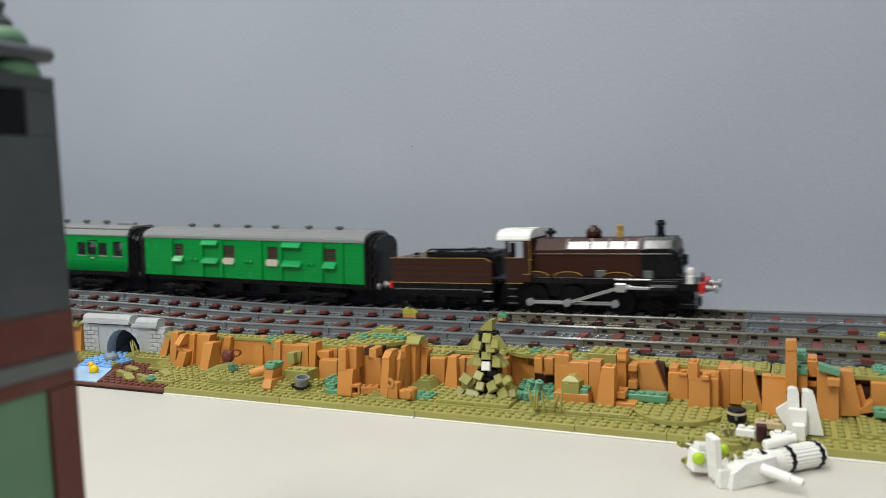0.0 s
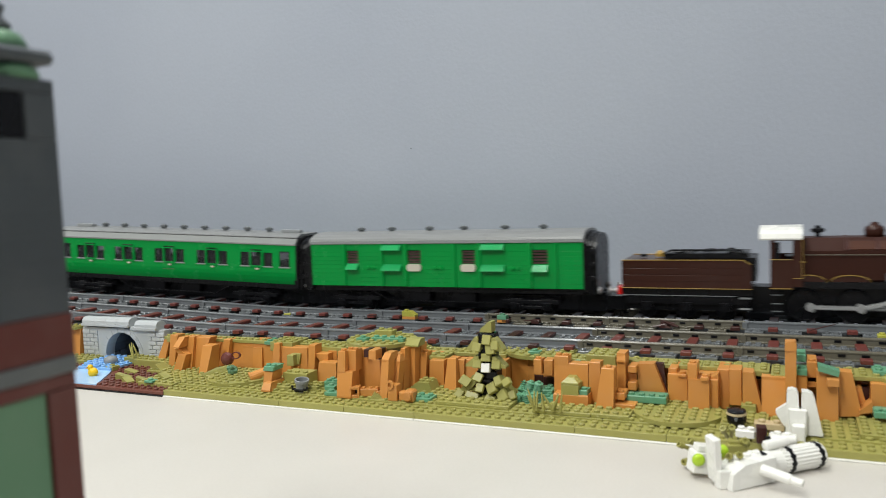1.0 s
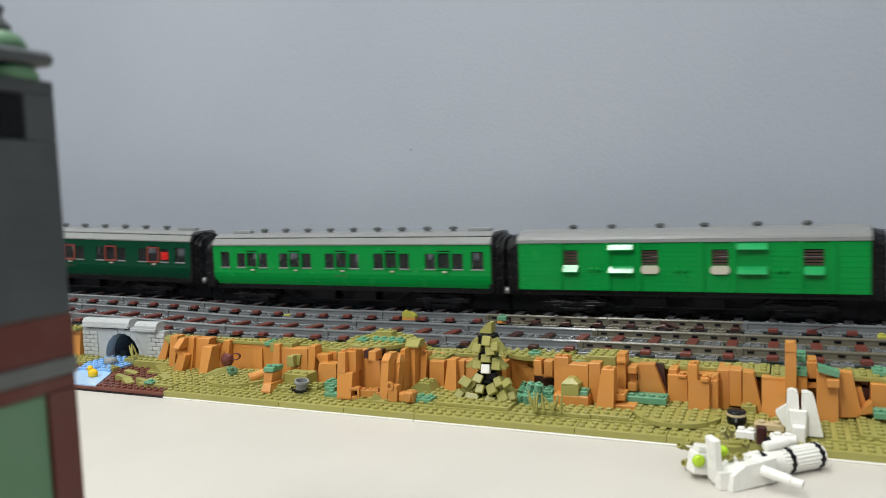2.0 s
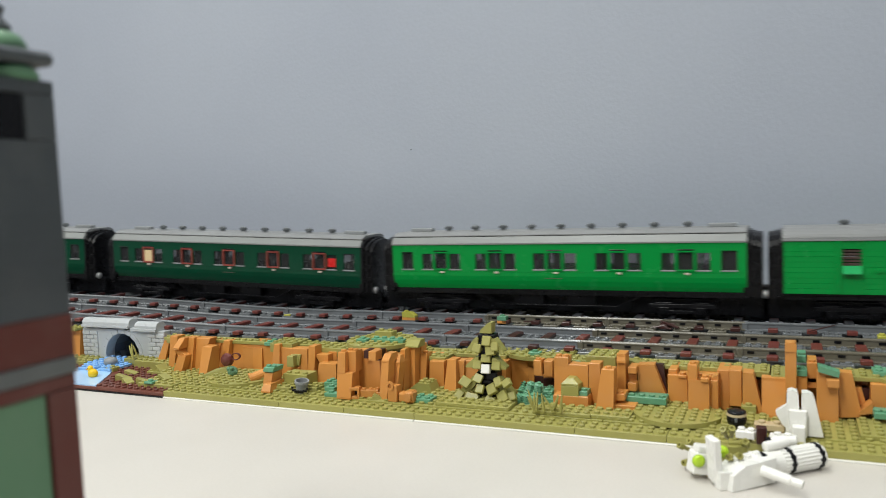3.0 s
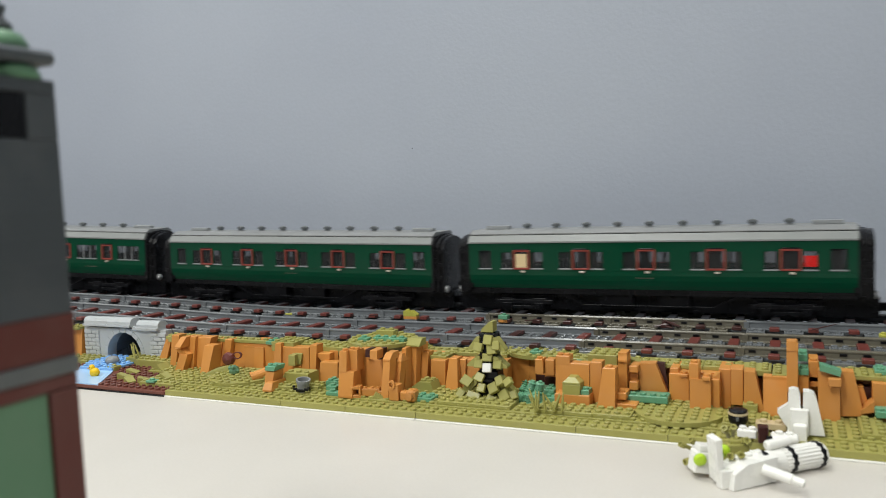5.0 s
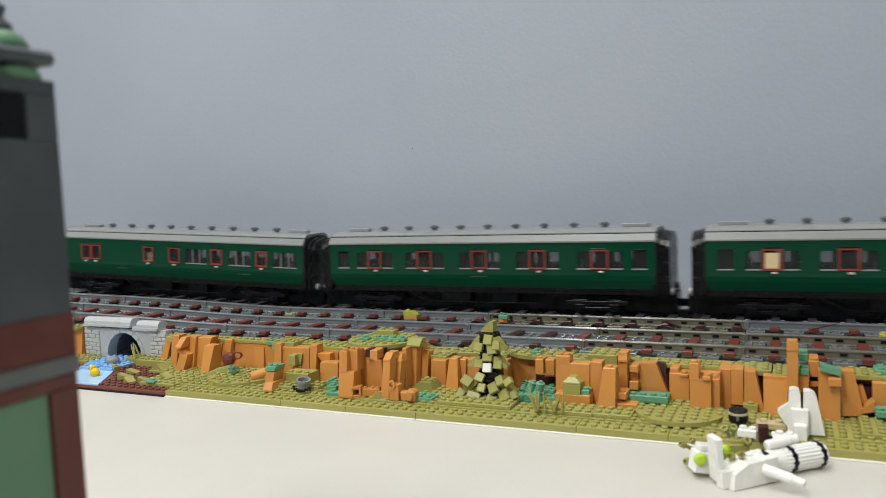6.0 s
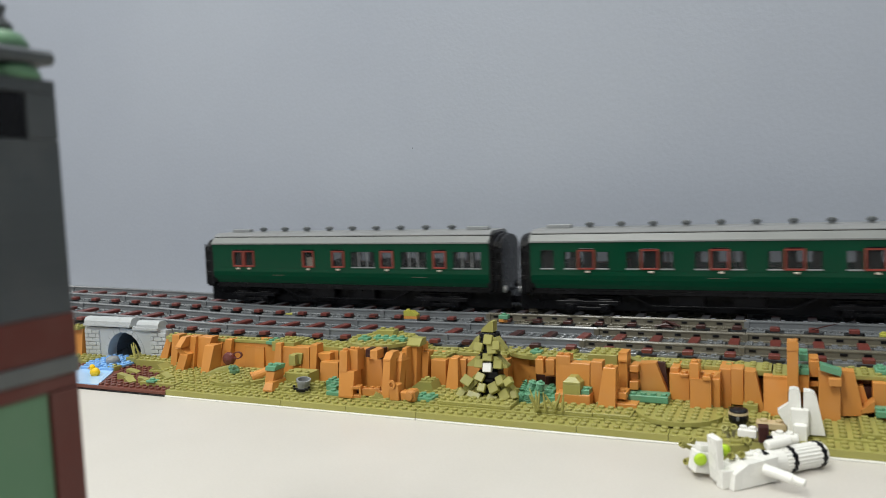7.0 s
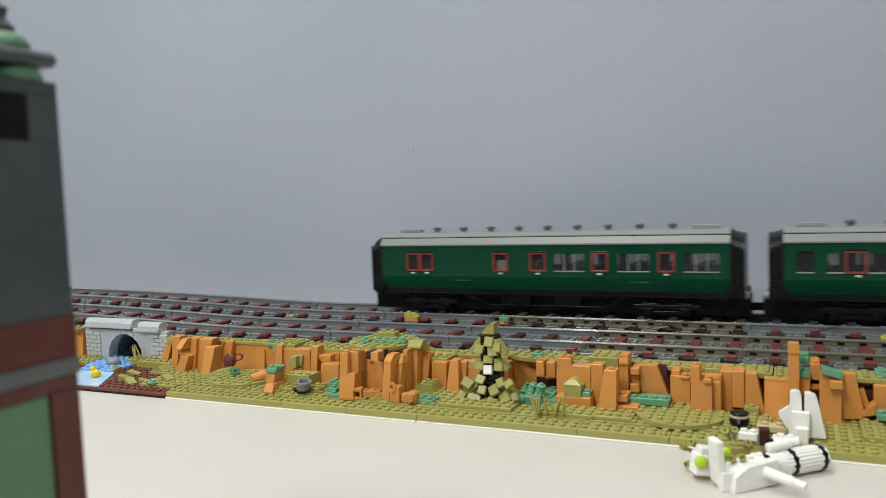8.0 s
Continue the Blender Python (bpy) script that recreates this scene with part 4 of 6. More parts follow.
def pine(x, y, z):
    t = thing("pine_tree", "olive and black toy-brick pine tree on the ground", "toy tree")
    bm = bmesh.new()
    box(bm, -4, 4, -4, 4, 0, 64, 0.5)
    box(bm, -9, 9, -7, 7, 0, 26, 0.5)
    box(bm, -7, 7, -6.5, 6.5, 28, 60, 0.5)
    for h in (10, 20, 34, 44, 54):
        box(bm, -8, 8, -6, 6, h, h + 3.2, 0.3)
        box(bm, -5, 5, -9, 9, h - 4, h - 0.8, 0.3)
    box(bm, -12, 12, -8, 8, 0, 4, 0.5)
    part("trunk", bm, "black", t, "black brick trunk")

    def leaf(px, pz, w, h, turn, y_=-9.0, mat="olive", tip=-18.0, yaw=0.0):
        bm = bmesh.new()
        w, h = w * 0.84, h * 0.86
        box(bm, -w / 2, w / 2, -2.2, 2.2, -h / 2, h / 2, 0.5)
        b_ = part("leaf", bm, mat, t, "pale clear brick" if mat == "white" else "")
        b_.matrix_basis = pose(px / 1000, y_ / 1000, pz / 1000, tip, turn, yaw)

    def bough(px, pz, s, w, h, y_=-4.0):
        bm = bmesh.new()
        prism(bm, [(s * 3, 0), (s * 6, 0), (s * w, -h + 1.6), (s * w, -h), (s * (w - 8), -h), (s * 3, -h * 0.45)], -5, 4, "y")
        box(bm, min(0, s * 9), max(0, s * 9), -3, 3, -h + 0.5, -h + 3.5)
        b_ = part("bough", bm, "olive", t)
        b_.matrix_basis = pose(px / 1000, y_ / 1000, pz / 1000, 0, 0, 0)

    bm = bmesh.new()
    prism(bm, [(-6, 61), (5, 61), (5, 70.5), (2, 70.5), (-5, 64)], -5, 5, "y")
    part("tip", bm, "olive", t)
    for px, pz, w, h, turn in ((2, 55, 9, 10, 4), (5, 47, 9.5, 11, -10), (-7, 48, 9, 9, 8), (9, 50, 8, 9, -4),
                               (-7, 33, 9, 9, 0), (1, 39, 10, 8, 0), (10, 33, 9, 9, 0)):
        leaf(px, pz, w, h, turn)
    leaf(1, 30, 9, 9.5, -2, -10.5, "white")
    for px, pz, w, h, turn in ((-18, 17, 11, 10, 32), (-6, 21, 9, 9, 20), (6, 12, 10.5, 11, -32), (16, 6, 11, 12, -38), (-12, 4, 14, 7, 14),
                               (4, 2, 10, 8, 25), (-4, 12, 8, 9, 6), (12, 19, 8, 10, -30), (20, 19, 9, 8, -40), (-24, 5, 8, 9, 30), (24, 7, 7, 9, -25)):
        leaf(px, pz, w, h, turn, -11.0 - (px % 3), "olive", -30.0)
    for px, pz, w, h in ((-3, 57, 13.5, 12), (-3, 40, 15, 10), (-6, 22, 18, 15)):
        bough(px, pz, -1, w, h)
        bough(-px, pz, 1, w, h)
    for px, pz, w, h, yaw in ((0, 52, 9, 10, 180), (0, 33, 10, 11, 180), (0, 14, 12, 12, 180), (-10, 12, 11, 11, 130), (10, 12, 11, 11, -130)):
        leaf(px, pz, w, h, 0, 10.0, "olive", -25.0, yaw)
    t.matrix_basis = pose(x / 1000, y / 1000, z / 1000)
    t.scale = (0.96, 0.96, 0.9)


pine(-226, 587, 8)


# ---- bits lying on the tracks ----
def sloped_bit(x, y, z, low, high, label):
    t = thing("small_brick", label, "toy brick")
    plain("plate", low, [(-8, 8, -4, 4, 0, 3.2)], t)
    bm = bmesh.new()
    prism(bm, [(-7.9, 3.3), (7.9, 3.3), (7.9, 5), (2, 9), (-7.9, 9)], -4, 4, "y")
    for kx in (-4,):
        knob(bm, kx, 0, 9)
    part("slope", bm, high, t)
    t.matrix_basis = pose(x / 1000, y / 1000, z / 1000)


sloped_bit(-384, 761, 38.6, "orange", "yellow_olive", "yellow-green slope on an orange plate beside the rail")
plate("orange", -281, -271, 757, 765, 38.6, 41.6, "small orange plate beside the rail")
plate("teal", -281, -271, 757, 765, 41.7, 46, "small sand green brick beside the rail")
plate("yellow_olive", -549, -540, 757, 763, 38.6, 40.4, "small yellow-green tile on the track", False, "tile")
plate("yellow_olive", 66, 80, 742, 752, 35.2, 42, "small yellow-green brick between the tracks", True, "brick")
plate("teal", 0, 9, 719, 727, 38.6, 41, "small sand green tile between the rails", False, "tile")


def sprig(x, y, z, turn, label):
    t = thing("twig", label, "toy plant")
    for k, (a, l) in enumerate(((0, 22), (40, 10), (-35, 9), (60, 7))):
        bm = bmesh.new()
        lathe(bm, [(1.0, 0), (1.3, l * 0.5), (0.4, l)], 0, 0, 0, "x", 6)
        b_ = part("stem", bm, "dark_brown", t)
        b_.matrix_basis = pose((k * 5) / 1000, 0, 0, 0, -a * 0.4 - 12, a)
    t.matrix_basis = pose(x / 1000, y / 1000, z / 1000, 0, 0, turn)


sprig(-122, 757, 40, 8, "dark red twig lying across the old track")
sprig(-98, 755, 41, 150, "dark red twig lying across the old track")
for x, y, a in ((14, 752, 35), (-432, 752, -40), (-250, 752, -30)):
    bm = bmesh.new()
    lathe(bm, [(0.5, 0), (0.6, 14), (0.3, 26)], 0, 0, 0, "x", 6)
    st = part("stick", bm, "dark_brown")
    st.matrix_basis = pose(x / 1000, y / 1000, 0.0425, 0, -8, a)
    tagged(st, "thin dark stick lying on the track", "toy stick")


# ---- white wreck and rock ----
def wreck():
    t = thing("toy_spaceship", "white toy spaceship wreck with black-banded engine drum", "toy spaceship")

    def at(name, mat, fill, m, label="", smooth=False):
        bm = bmesh.new()
        fill(bm)
        ob = part(name, bm, mat, t, label, smooth)
        ob.matrix_basis = m
        return ob

    # drum
    drum = pose(-0.0185, 0.4910, 0.0080, 0, 0, 42.2)

    def ribbed(bm):
        star = [((7.9 if k % 2 else 7.3) * math.cos(math.pi * k / 22), (7.9 if k % 2 else 7.3) * math.sin(math.pi * k / 22)) for k in range(44)]
        prism(bm, star, 14, 40)
        lathe(bm, [(6.6, -6), (7.4, -5), (7.4, 14.1)], 0, 0, 0, "x", 26)
        lathe(bm, [(7.7, 39.9), (7.7, 43.4), (7.0, 44.8), (5.4, 45.2), (4.6, 43)], 0, 0, 0, "x", 26)
    at("engine_drum", "white", ribbed, drum, "ribbed white engine drum")
    for x in (1.0, 19.5, 41.0):
        def band(bm, x=x):
            loops = []
            for k in range(44):
                a, w = 2 * math.pi * k / 44, (0.9, 1.3, 2.0, 1.3)[k % 4]
                loops.append([bm.verts.new(((x + u) / 1000, q * math.cos(a) / 1000, q * math.sin(a) / 1000)) for u, q in ((-w, 7.2), (-w, 8.1), (w, 8.1), (w, 7.2))])
            for k in range(44):
                p, q = loops[k], loops[(k + 1) % 44]
                for c in range(4):
                    bm.faces.new((p[c], q[c], q[(c + 1) % 4], p[(c + 1) % 4]))
            bmesh.ops.recalc_face_normals(bm, faces=bm.faces[:])
        at("band", "black", band, drum, "jagged black band")
    # hull and nose
    hullm = pose(-0.026, 0.481, 0.0, 0, 0, 44)
    at("hull", "white", lambda bm: hull(bm, [(-17, -9, 0.2), (14, -9, 1), (14, 9, 1), (-17, 9, 0.2), (-15, -8, 9), (-6, -8, 13.6), (16, -8, 15), (16, 8, 15), (-6, 8, 13.6), (-15, 8, 9)],
                                        [(0, 3, 2, 1), (0, 1, 6, 5, 4), (3, 9, 8, 7, 2), (1, 2, 7, 6), (0, 4, 9, 3), (4, 5, 8, 9), (5, 6, 7, 8)]), hullm)
    at("fin", "white", lambda bm: box(bm, -2.2, 2.2, -5, 5, 0, 27, 0.5), pose(-0.0415, 0.471, 0.003, 4, -6, 36))
    at("fin", "white", lambda bm: box(bm, -4, 4, -3, 3, 0, 11, 0.5), pose(-0.037, 0.468, 0.0, 0, 0, 36))
    at("nose", "white", lambda bm: (box(bm, -8, 6, -5, 5, 2, 15, 0.8), box(bm, -6, 2, -4, 4, 15, 19, 0.5)), pose(-0.051, 0.482, 0.001, 0, 10, 30))
    at("canopy", "lime", lambda bm: lathe(bm, [(4.0, 0), (3.6, -1.2), (2.4, -2.0)], 0, 0, 0, "y", 14), pose(-0.0515, 0.4755, 0.0125, 0, 0, 20), "lime green round canopy", True)
    at("canopy", "lime", lambda bm: lathe(bm, [(4.0, 0), (3.4, 1.8), (1.8, 3.0)], 0, 0, 0, "y", 14), pose(-0.039, 0.486, 0.016, 0, 0, 200), "", True)
    at("gun_barrel", "white", lambda bm: (lathe(bm, [(3.2, 0), (3.0, 16), (2.4, 17), (2.4, 23), (1.5, 23), (1.4, 21)], 0, 0, 0, "x", 14)), pose(-0.0165, 0.476, 0.0105, 0, 9, -18), "white gun barrel")
    at("pod", "white", lambda bm: lathe(bm, [(2.2, 0), (3.1, 1), (3.1, 15), (2.0, 16)], 0, 0, 0, "x", 14), pose(-0.016, 0.497, 0.0175, 0, -6, 36), "small white pod")
    for x, y, z, rx, rz in ((-64.6, 500, 12.4, 62, -48), (-59.2, 504, 14.2, 55, -40), (-61.0, 492, 4.8, 88, -30), (-55.7, 486, 3.4, 92, -20), (-39.7, 506, 22.7, 48, -14),
                            (-34.8, 508, 23.3, 46, 6), (-27.2, 500, 18.6, 64, 24), (-34.2, 478, 15.7, 74, -12), (-29.0, 480, 16.3, 72, 16)):
        at("thruster", "olive", lambda bm: lathe(bm, [(1.3, -10), (1.3, -2), (2.1, -1.6), (2.1, 2), (1.2, 2), (1.1, 0.6)], 0, 0, 0, "z", 12), pose(x / 1000, y / 1000, z / 1000, rx, 0, rz), "olive green round nozzle")
    at("bracket", "olive", lambda bm: (box(bm, -8, 8, -4, 4, 0, 15, 0.5), box(bm, -12, 6, -3, 3, 3, 7, 0.4), box(bm, -3, 10, -2, 2, 13, 17, 0.4)), pose(-0.034, 0.504, 0.0003, 0, 0, 20), "olive green bracket behind the nose")
    for x in (-4, 4, 11):
        at("hull_stud", "white", lambda bm: knob(bm, 0, 0, 0), hullm @ pose(x / 1000, 0.003, 0.0138 + max(x, 0) * 0.00006))
    at("wing_panel", "white", lambda bm: (box(bm, -6, 6, -4, 4, 0, 5, 0.5), knob(bm, -3, 0, 5), knob(bm, 3, 0, 5)), pose(-0.028, 0.538, 0.0095, 0, 0, -8))
    at("wing_panel", "white", lambda bm: (box(bm, -8, 8, -4, 4, 0, 5.4, 0.5), knob(bm, -3, 0, 5.4), knob(bm, 3, 0, 5.4)), pose(-0.006, 0.535, 0.0085, 0, 0, -6))
    at("wing_root", "dark_brown", lambda bm: box(bm, -3.2, 3.2, -3.4, 3.4, 0, 11, 0.6), pose(-0.0185, 0.532, 0.0085, 0, 0, 6), "dark red block")
    at("wing_tip", "white", lambda bm: lathe(bm, [(2.6, 0), (3, 8), (2.6, 16)], 0, 0, 0, "x", 12), pose(-0.014, 0.524, 0.0125, 0, -4, 14))
    at("wing_tip", "black", lambda bm: lathe(bm, [(3.2, 0), (3.2, 3), (2.6, 3.4)], 0, 0, 0, "x", 12), pose(-0.016, 0.5235, 0.0122, 0, -4, 14), "black collar")


wreck()


def white_rock():
    t = thing("white_rock", "white toy-brick rock with two rounded horns", "toy rock")
    bm = bmesh.new()
    prism(bm, [(-7, 0), (2, 0), (1, 27), (0, 29.5), (-3, 30.4), (-5.6, 29.6), (-6, 28)], -3, 5, "y")
    part("horn", bm, "white", t)
    bm = bmesh.new()
    prism(bm, [(2.2, 0), (15.8, 0), (10.6, 25), (9.4, 27.4), (6.4, 28.8), (3, 28.8)], -2, 7, "y")
    part("horn", bm, "white", t)
    bm = bmesh.new()
    prism(bm, [(-12.8, 15), (-6, 20), (-5, 3), (-8.4, 6), (-12.8, 13.4)], -2, 4, "y")
    part("spur", bm, "white", t)
    bm = bmesh.new()
    box(bm, -5, 6, -7, -3, 0, 18, 0.6)
    box(bm, -3, 5, -13, -7.2, -4, 9, 0.7)
    part("front_brick", bm, "white", t)
    t.matrix_basis = pose(0.0025, 0.556, 0.0088)


white_rock()
plate("tan", -24, -5, 556, 566, 9.4, 13.5, "tan plate beside the white rock", True)


# ---- the tall building close by ----
def tower():
    t = thing("tower_building", "tall dark grey toy building with red-brown bands and green panel", "toy building")
    xf, yb, yf, xb = -214.0, 180.0, 84.0, -310.0
    plain("upper_wall", "tower_grey", [(xb, xf, yf, yb, 145.2, 200.3), (xb, xf, 169.1, yb, 200.4, 214.6), (xb, xf, yf, 148, 200.4, 214.6), (xb, xf - 6, 148.1, 169.0, 200.4, 214.6), (xb, xf, yf, yb, 214.7, 219.0)], t)
    for k in range(6):
        z = 145.2 + 8.3 * k
        plain("brick_course", "tower_grey", [(xb + 1, xf + 0.1, yf + 1, yb - 0.4, z + 0.01, z + 8.29)], t, c=0.08)
    plain("window", "black", [(xf - 5.9, xf - 0.6, 148.2, 168.9, 200.5, 214.5)], t, "dark window opening")
    plain("brown_band", "tower_red", [(xb, xf + 0.4, yf, yb + 0.3, 131.2, 145)], t, "red-brown band")
    plain("grey_string", "tower_mid", [(xb, xf + 0.8, yf, yb + 0.6, 125.7, 131)], t, "grey string course")
    plain("frame_head", "tower_red", [(xb, xf, yf, yb, 120.9, 125.5)], t)
    for px, py in ((xf - 8, 169.6), (xf - 8, yf), (xb, 169.6), (xb, yf)):
        plain("corner_post", "tower_red", [(px, px + 8.2, py, py + (yb - 169.6), 0, 120.7)], t, "red-brown corner post")
    plain("green_panel", "sand_green", [(xb + 2, xf - 1.2, 92.2, 169.4, 0, 120.7)], t, "sand green wall panel")
    bm = bmesh.new()
    lathe(bm, [(9.2, 0), (9.2, 1.6), (8.4, 3.4), (6.4, 4.4), (2, 4.7)], -222.5, 170.5, 219.05, "z", 24)
    part("dome", bm, "dome_green", t, "rounded green dome", True)
    bm = bmesh.new()
    box(bm, -262, -213.4, 120, 181.5, 223.8, 228.4, 1.6)
    part("cornice", bm, "tower_grey", t, "grey overhanging cornice")
    bm = bmesh.new()
    lathe(bm, [(8.4, 0), (8.4, 2.6), (6.6, 5.4), (4.4, 6.4)], -227.5, 172, 228.45, "z", 18)
    part("upper_dome", bm, "dome_green", t, "rounded green dome", True)
    bm = bmesh.new()
    lathe(bm, [(5, 0), (5.6, 2), (3, 5), (4, 8), (1, 10)], -229.5, 172, 234.9, "z", 14)
    part("finial", bm, "tower_grey", t)
    plain("dome_pier", "tower_grey", [(-262, -232, 120, 150, 219.05, 223.7)], t)


tower()


# ---- the train ----
TRAIN = []
VAN_R = -445.4
VAN_C = VAN_R - 160.5
COACH_C = VAN_R - 352 - 183


def car(name, label, category, head):
    """A vehicle; head: the place on the line of its middle at the start, in millimetres."""
    t = thing(name, label, category)
    TRAIN.append((t, head))
    return t

SPINNING = []   # wheel, its place on its parent, its radius, first angle
RODS = []


def wheel(parent, x, z, r, y=24.0, spokes=0, name="wheel"):
    """A pair of wheels on an axle, turning on its parent."""
    bm = bmesh.new()
    for s in (-1, 1):
        lathe(bm, [(r - 1.6, s * (y - 2)), (r, s * (y - 2)), (r, s * (y + 2.4)), (r - 1.2, s * (y + 2.6)), (r - 2.0, s * (y + 1.4)), (2.2, s * (y + 1.4)), (1.8, s * (y + 3.0))], 0, 0, 0, "y", 20)
        for k in range(spokes):
            a = 2 * math.pi * k / spokes
            u, w = math.cos(a), math.sin(a)
            quad(bm, [(u * 2 - w * 0.7, s * (y + 2.2), w * 2 + u * 0.7), (u * 2 + w * 0.7, s * (y + 2.2), w * 2 - u * 0.7),
                      (u * (r - 1.6) + w * 0.7, s * (y + 2.2), w * (r - 1.6) - u * 0.7), (u * (r - 1.6) - w * 0.7, s * (y + 2.2), w * (r - 1.6) + u * 0.7)])
    lathe(bm, [(1.6, -y), (1.6, y)], 0, 0, 0, "y", 8)
    ob = part(name, bm, "black", parent)
    SPINNING.append((ob, x, z, r))
    return ob


def bogie(t, x):
    bm = bmesh.new()
    box(bm, -30, 30, -20, 20, 12, 19)
    for s in (-1, 1):
        box(bm, -31, 31, s * 29 - 1.5, s * 29 + 1.5, 11, 15)
        box(bm, -12, 12, s * 29 - 2, s * 29 + 2, 6, 9)
        for k in (-17, 17):
            box(bm, k - 4.5, k + 4.5, s * 29.5 - 2.5, s * 29.5 + 2.5, 5, 12)
            lathe(bm, [(2.6, 0), (2.2, s * 1.8)], k, s * 32, 8, "y", 10)
            box(bm, k - 7, k + 7, s * 29 - 1.2, s * 29 + 1.2, 14.6, 16.6)
        for k in (-9, 0, 9):
            lathe(bm, [(1.7, 8.8), (1.7, 11.2)], k, s * 29, 0, "z", 8)
    b_ = part("bogie", bm, "black", t)
    b_.location.x = x / 1000
    for k in (-17, 17):
        wheel(b_, k, 8, 8, 21)
    return b_


def arch(w, z0, shoulder, top, n=8):
    """A door-like profile with a rounded head."""
    pts = [(w, z0), (w, shoulder)]
    for i in range(1, n):
        a = math.pi * i / n
        pts.append((w * math.cos(a), shoulder + (top - shoulder) * math.sin(a)))
    return pts + [(-w, shoulder), (-w, z0)]


def gangway(t, half, s):
    """Corridor connection, pipes, buffers and coupling at one end."""
    bm = bmesh.new()
    prism(bm, arch(31.5, 24, 73, 85), s * half, s * (half + 3.5))
    prism(bm, arch(27, 24, 70, 83), s * (half + 3.5), s * (half + 5))
    prism(bm, arch(29.5, 22, 71, 83.5), s * (half + 5), s * (half + 8))
    prism(bm, arch(26, 22, 70, 82), s * (half + 8), s * (half + 10))
    prism(bm, arch(28, 22, 69, 82.5), s * (half + 10), s * (half + 13))
    for k in range(3):
        box(bm, min(s * (half + 2), s * (half + 12)), max(s * (half + 2), s * (half + 12)), -29.5, -27.5, 36 + 14 * k, 40 + 14 * k)
    part("corridor_connection", bm, "black", t, "black corrugated corridor connection")
    for y in (-22, 22):
        bm = bmesh.new()
        lathe(bm, [(2.0, 0), (2.0, s * 9), (4.0, s * 9.3), (4.0, s * 11), (2.8, s * 12)], s * (half + 4), y, 25, "x", 12)
        part("buffer", bm, "silver", t, "shiny silver buffer", True)
    bm = bmesh.new()
    box(bm, min(s * (half - 4), s * (half + 21)), max(s * (half - 4), s * (half + 21)), -4, 4, 9, 14)
    lathe(bm, [(4, 0), (4, 7)], s * (half + 20), 0, 8, "z", 12)
    # wide black block added to keep the gap between cars in darkness
    box(bm, min(s * (half - 12), s * (half + 18)), max(s * (half - 12), s * (half + 18)), -15, 15, 3, 22)
    part("coupling", bm, "black", t)


def wall_with_windows(bm, half, y0, y1, z0, z1, wins):
    """A side wall in one piece, left open at the windows (x0, x1, sill, head)."""
    xs = sorted({-half, half, *(w[0] for w in wins), *(w[1] for w in wins)})
    zs = sorted({z0, z1, *(w[2] for w in wins), *(w[3] for w in wins)})

    def filled(i, k):
        if not (0 <= i < len(xs) - 1 and 0 <= k < len(zs) - 1):
            return False
        x, z = (xs[i] + xs[i + 1]) / 2, (zs[k] + zs[k + 1]) / 2
        return not any(a < x < b_ and c < z < d for a, b_, c, d in wins)

    v = {}

    def corner(i, k, y):
        if (i, k, y) not in v:
            v[i, k, y] = bm.verts.new((xs[i] / 1000, y / 1000, zs[k] / 1000))
        return v[i, k, y]

    for i in range(len(xs) - 1):
        for k in range(len(zs) - 1):
            if not filled(i, k):
                continue
            ring = ((i, k), (i + 1, k), (i + 1, k + 1), (i, k + 1))
            for y in (y0, y1):
                bm.faces.new([corner(*q, y) for q in ring])
            for (p, q), (di, dk) in zip(zip(ring, ring[1:] + ring[:1]), ((0, -1), (1, 0), (0, 1), (-1, 0))):
                if not filled(i + di, k + dk):
                    bm.faces.new((corner(*p, y0), corner(*q, y0), corner(*q, y1), corner(*p, y1)))
    bmesh.ops.recalc_face_normals(bm, faces=bm.faces[:])


def ring_frame(bm, a, b_, z0, z1, y0, y1, w):
    box(bm, a, a + w, y0, y1, z0, z1, 0.2)
    box(bm, b_ - w, b_, y0, y1, z0, z1, 0.2)
    box(bm, a + w, b_ - w, y0, y1, z0, z0 + w, 0.2)
    box(bm, a + w, b_ - w, y0, y1, z1 - w, z1, 0.2)


def roof_vents(t, xs, z, mat="dark_grey"):
    for x in xs:
        bm = bmesh.new()
        lathe(bm, [(3.4, 0), (3.2, 1.6), (4.0, 2.2), (4.0, 4.2), (2.6, 5.2)], x, 0, z, "z", 10)
        box(bm, x - 4.4, x + 4.4, -2.4, 2.4, z + 1.8, z + 4.0)
        part("roof_vent", bm, mat, t)


def underframe(t, half):
    bm = bmesh.new()
    box(bm, -half, half, -27, 27, 21, 26.8)
    box(bm, -half + 1, half - 1, -27.4, 27.4, 24.5, 26.9)
    # black filler block, added for the deep shadow beneath the floor
    box(bm, -half + 8, half - 8, -16, 16, 3.5, 21)
    box(bm, -46, -14, -24, 24, 7, 21)
    box(bm, 12, 40, -24, 24, 9, 21)
    for s in (-1, 1):
        box(bm, -62, 62, s * 25 - 0.8, s * 25 + 0.8, 9.5, 11)
        for k in (-1, 1):
            hull(bm, [(k * 62, s * 25 - 0.8, 9.5), (k * 84, s * 25 - 0.8, 20), (k * 84, s * 25 - 0.8, 22), (k * 62, s * 25 - 0.8, 11),
                      (k * 62, s * 25 + 0.8, 9.5), (k * 84, s * 25 + 0.8, 20), (k * 84, s * 25 + 0.8, 22), (k * 62, s * 25 + 0.8, 11)],
                 [(0, 1, 2, 3), (7, 6, 5, 4), (0, 4, 5, 1), (3, 2, 6, 7), (1, 5, 6, 2), (0, 3, 7, 4)])
    part("underframe", bm, "black", t)


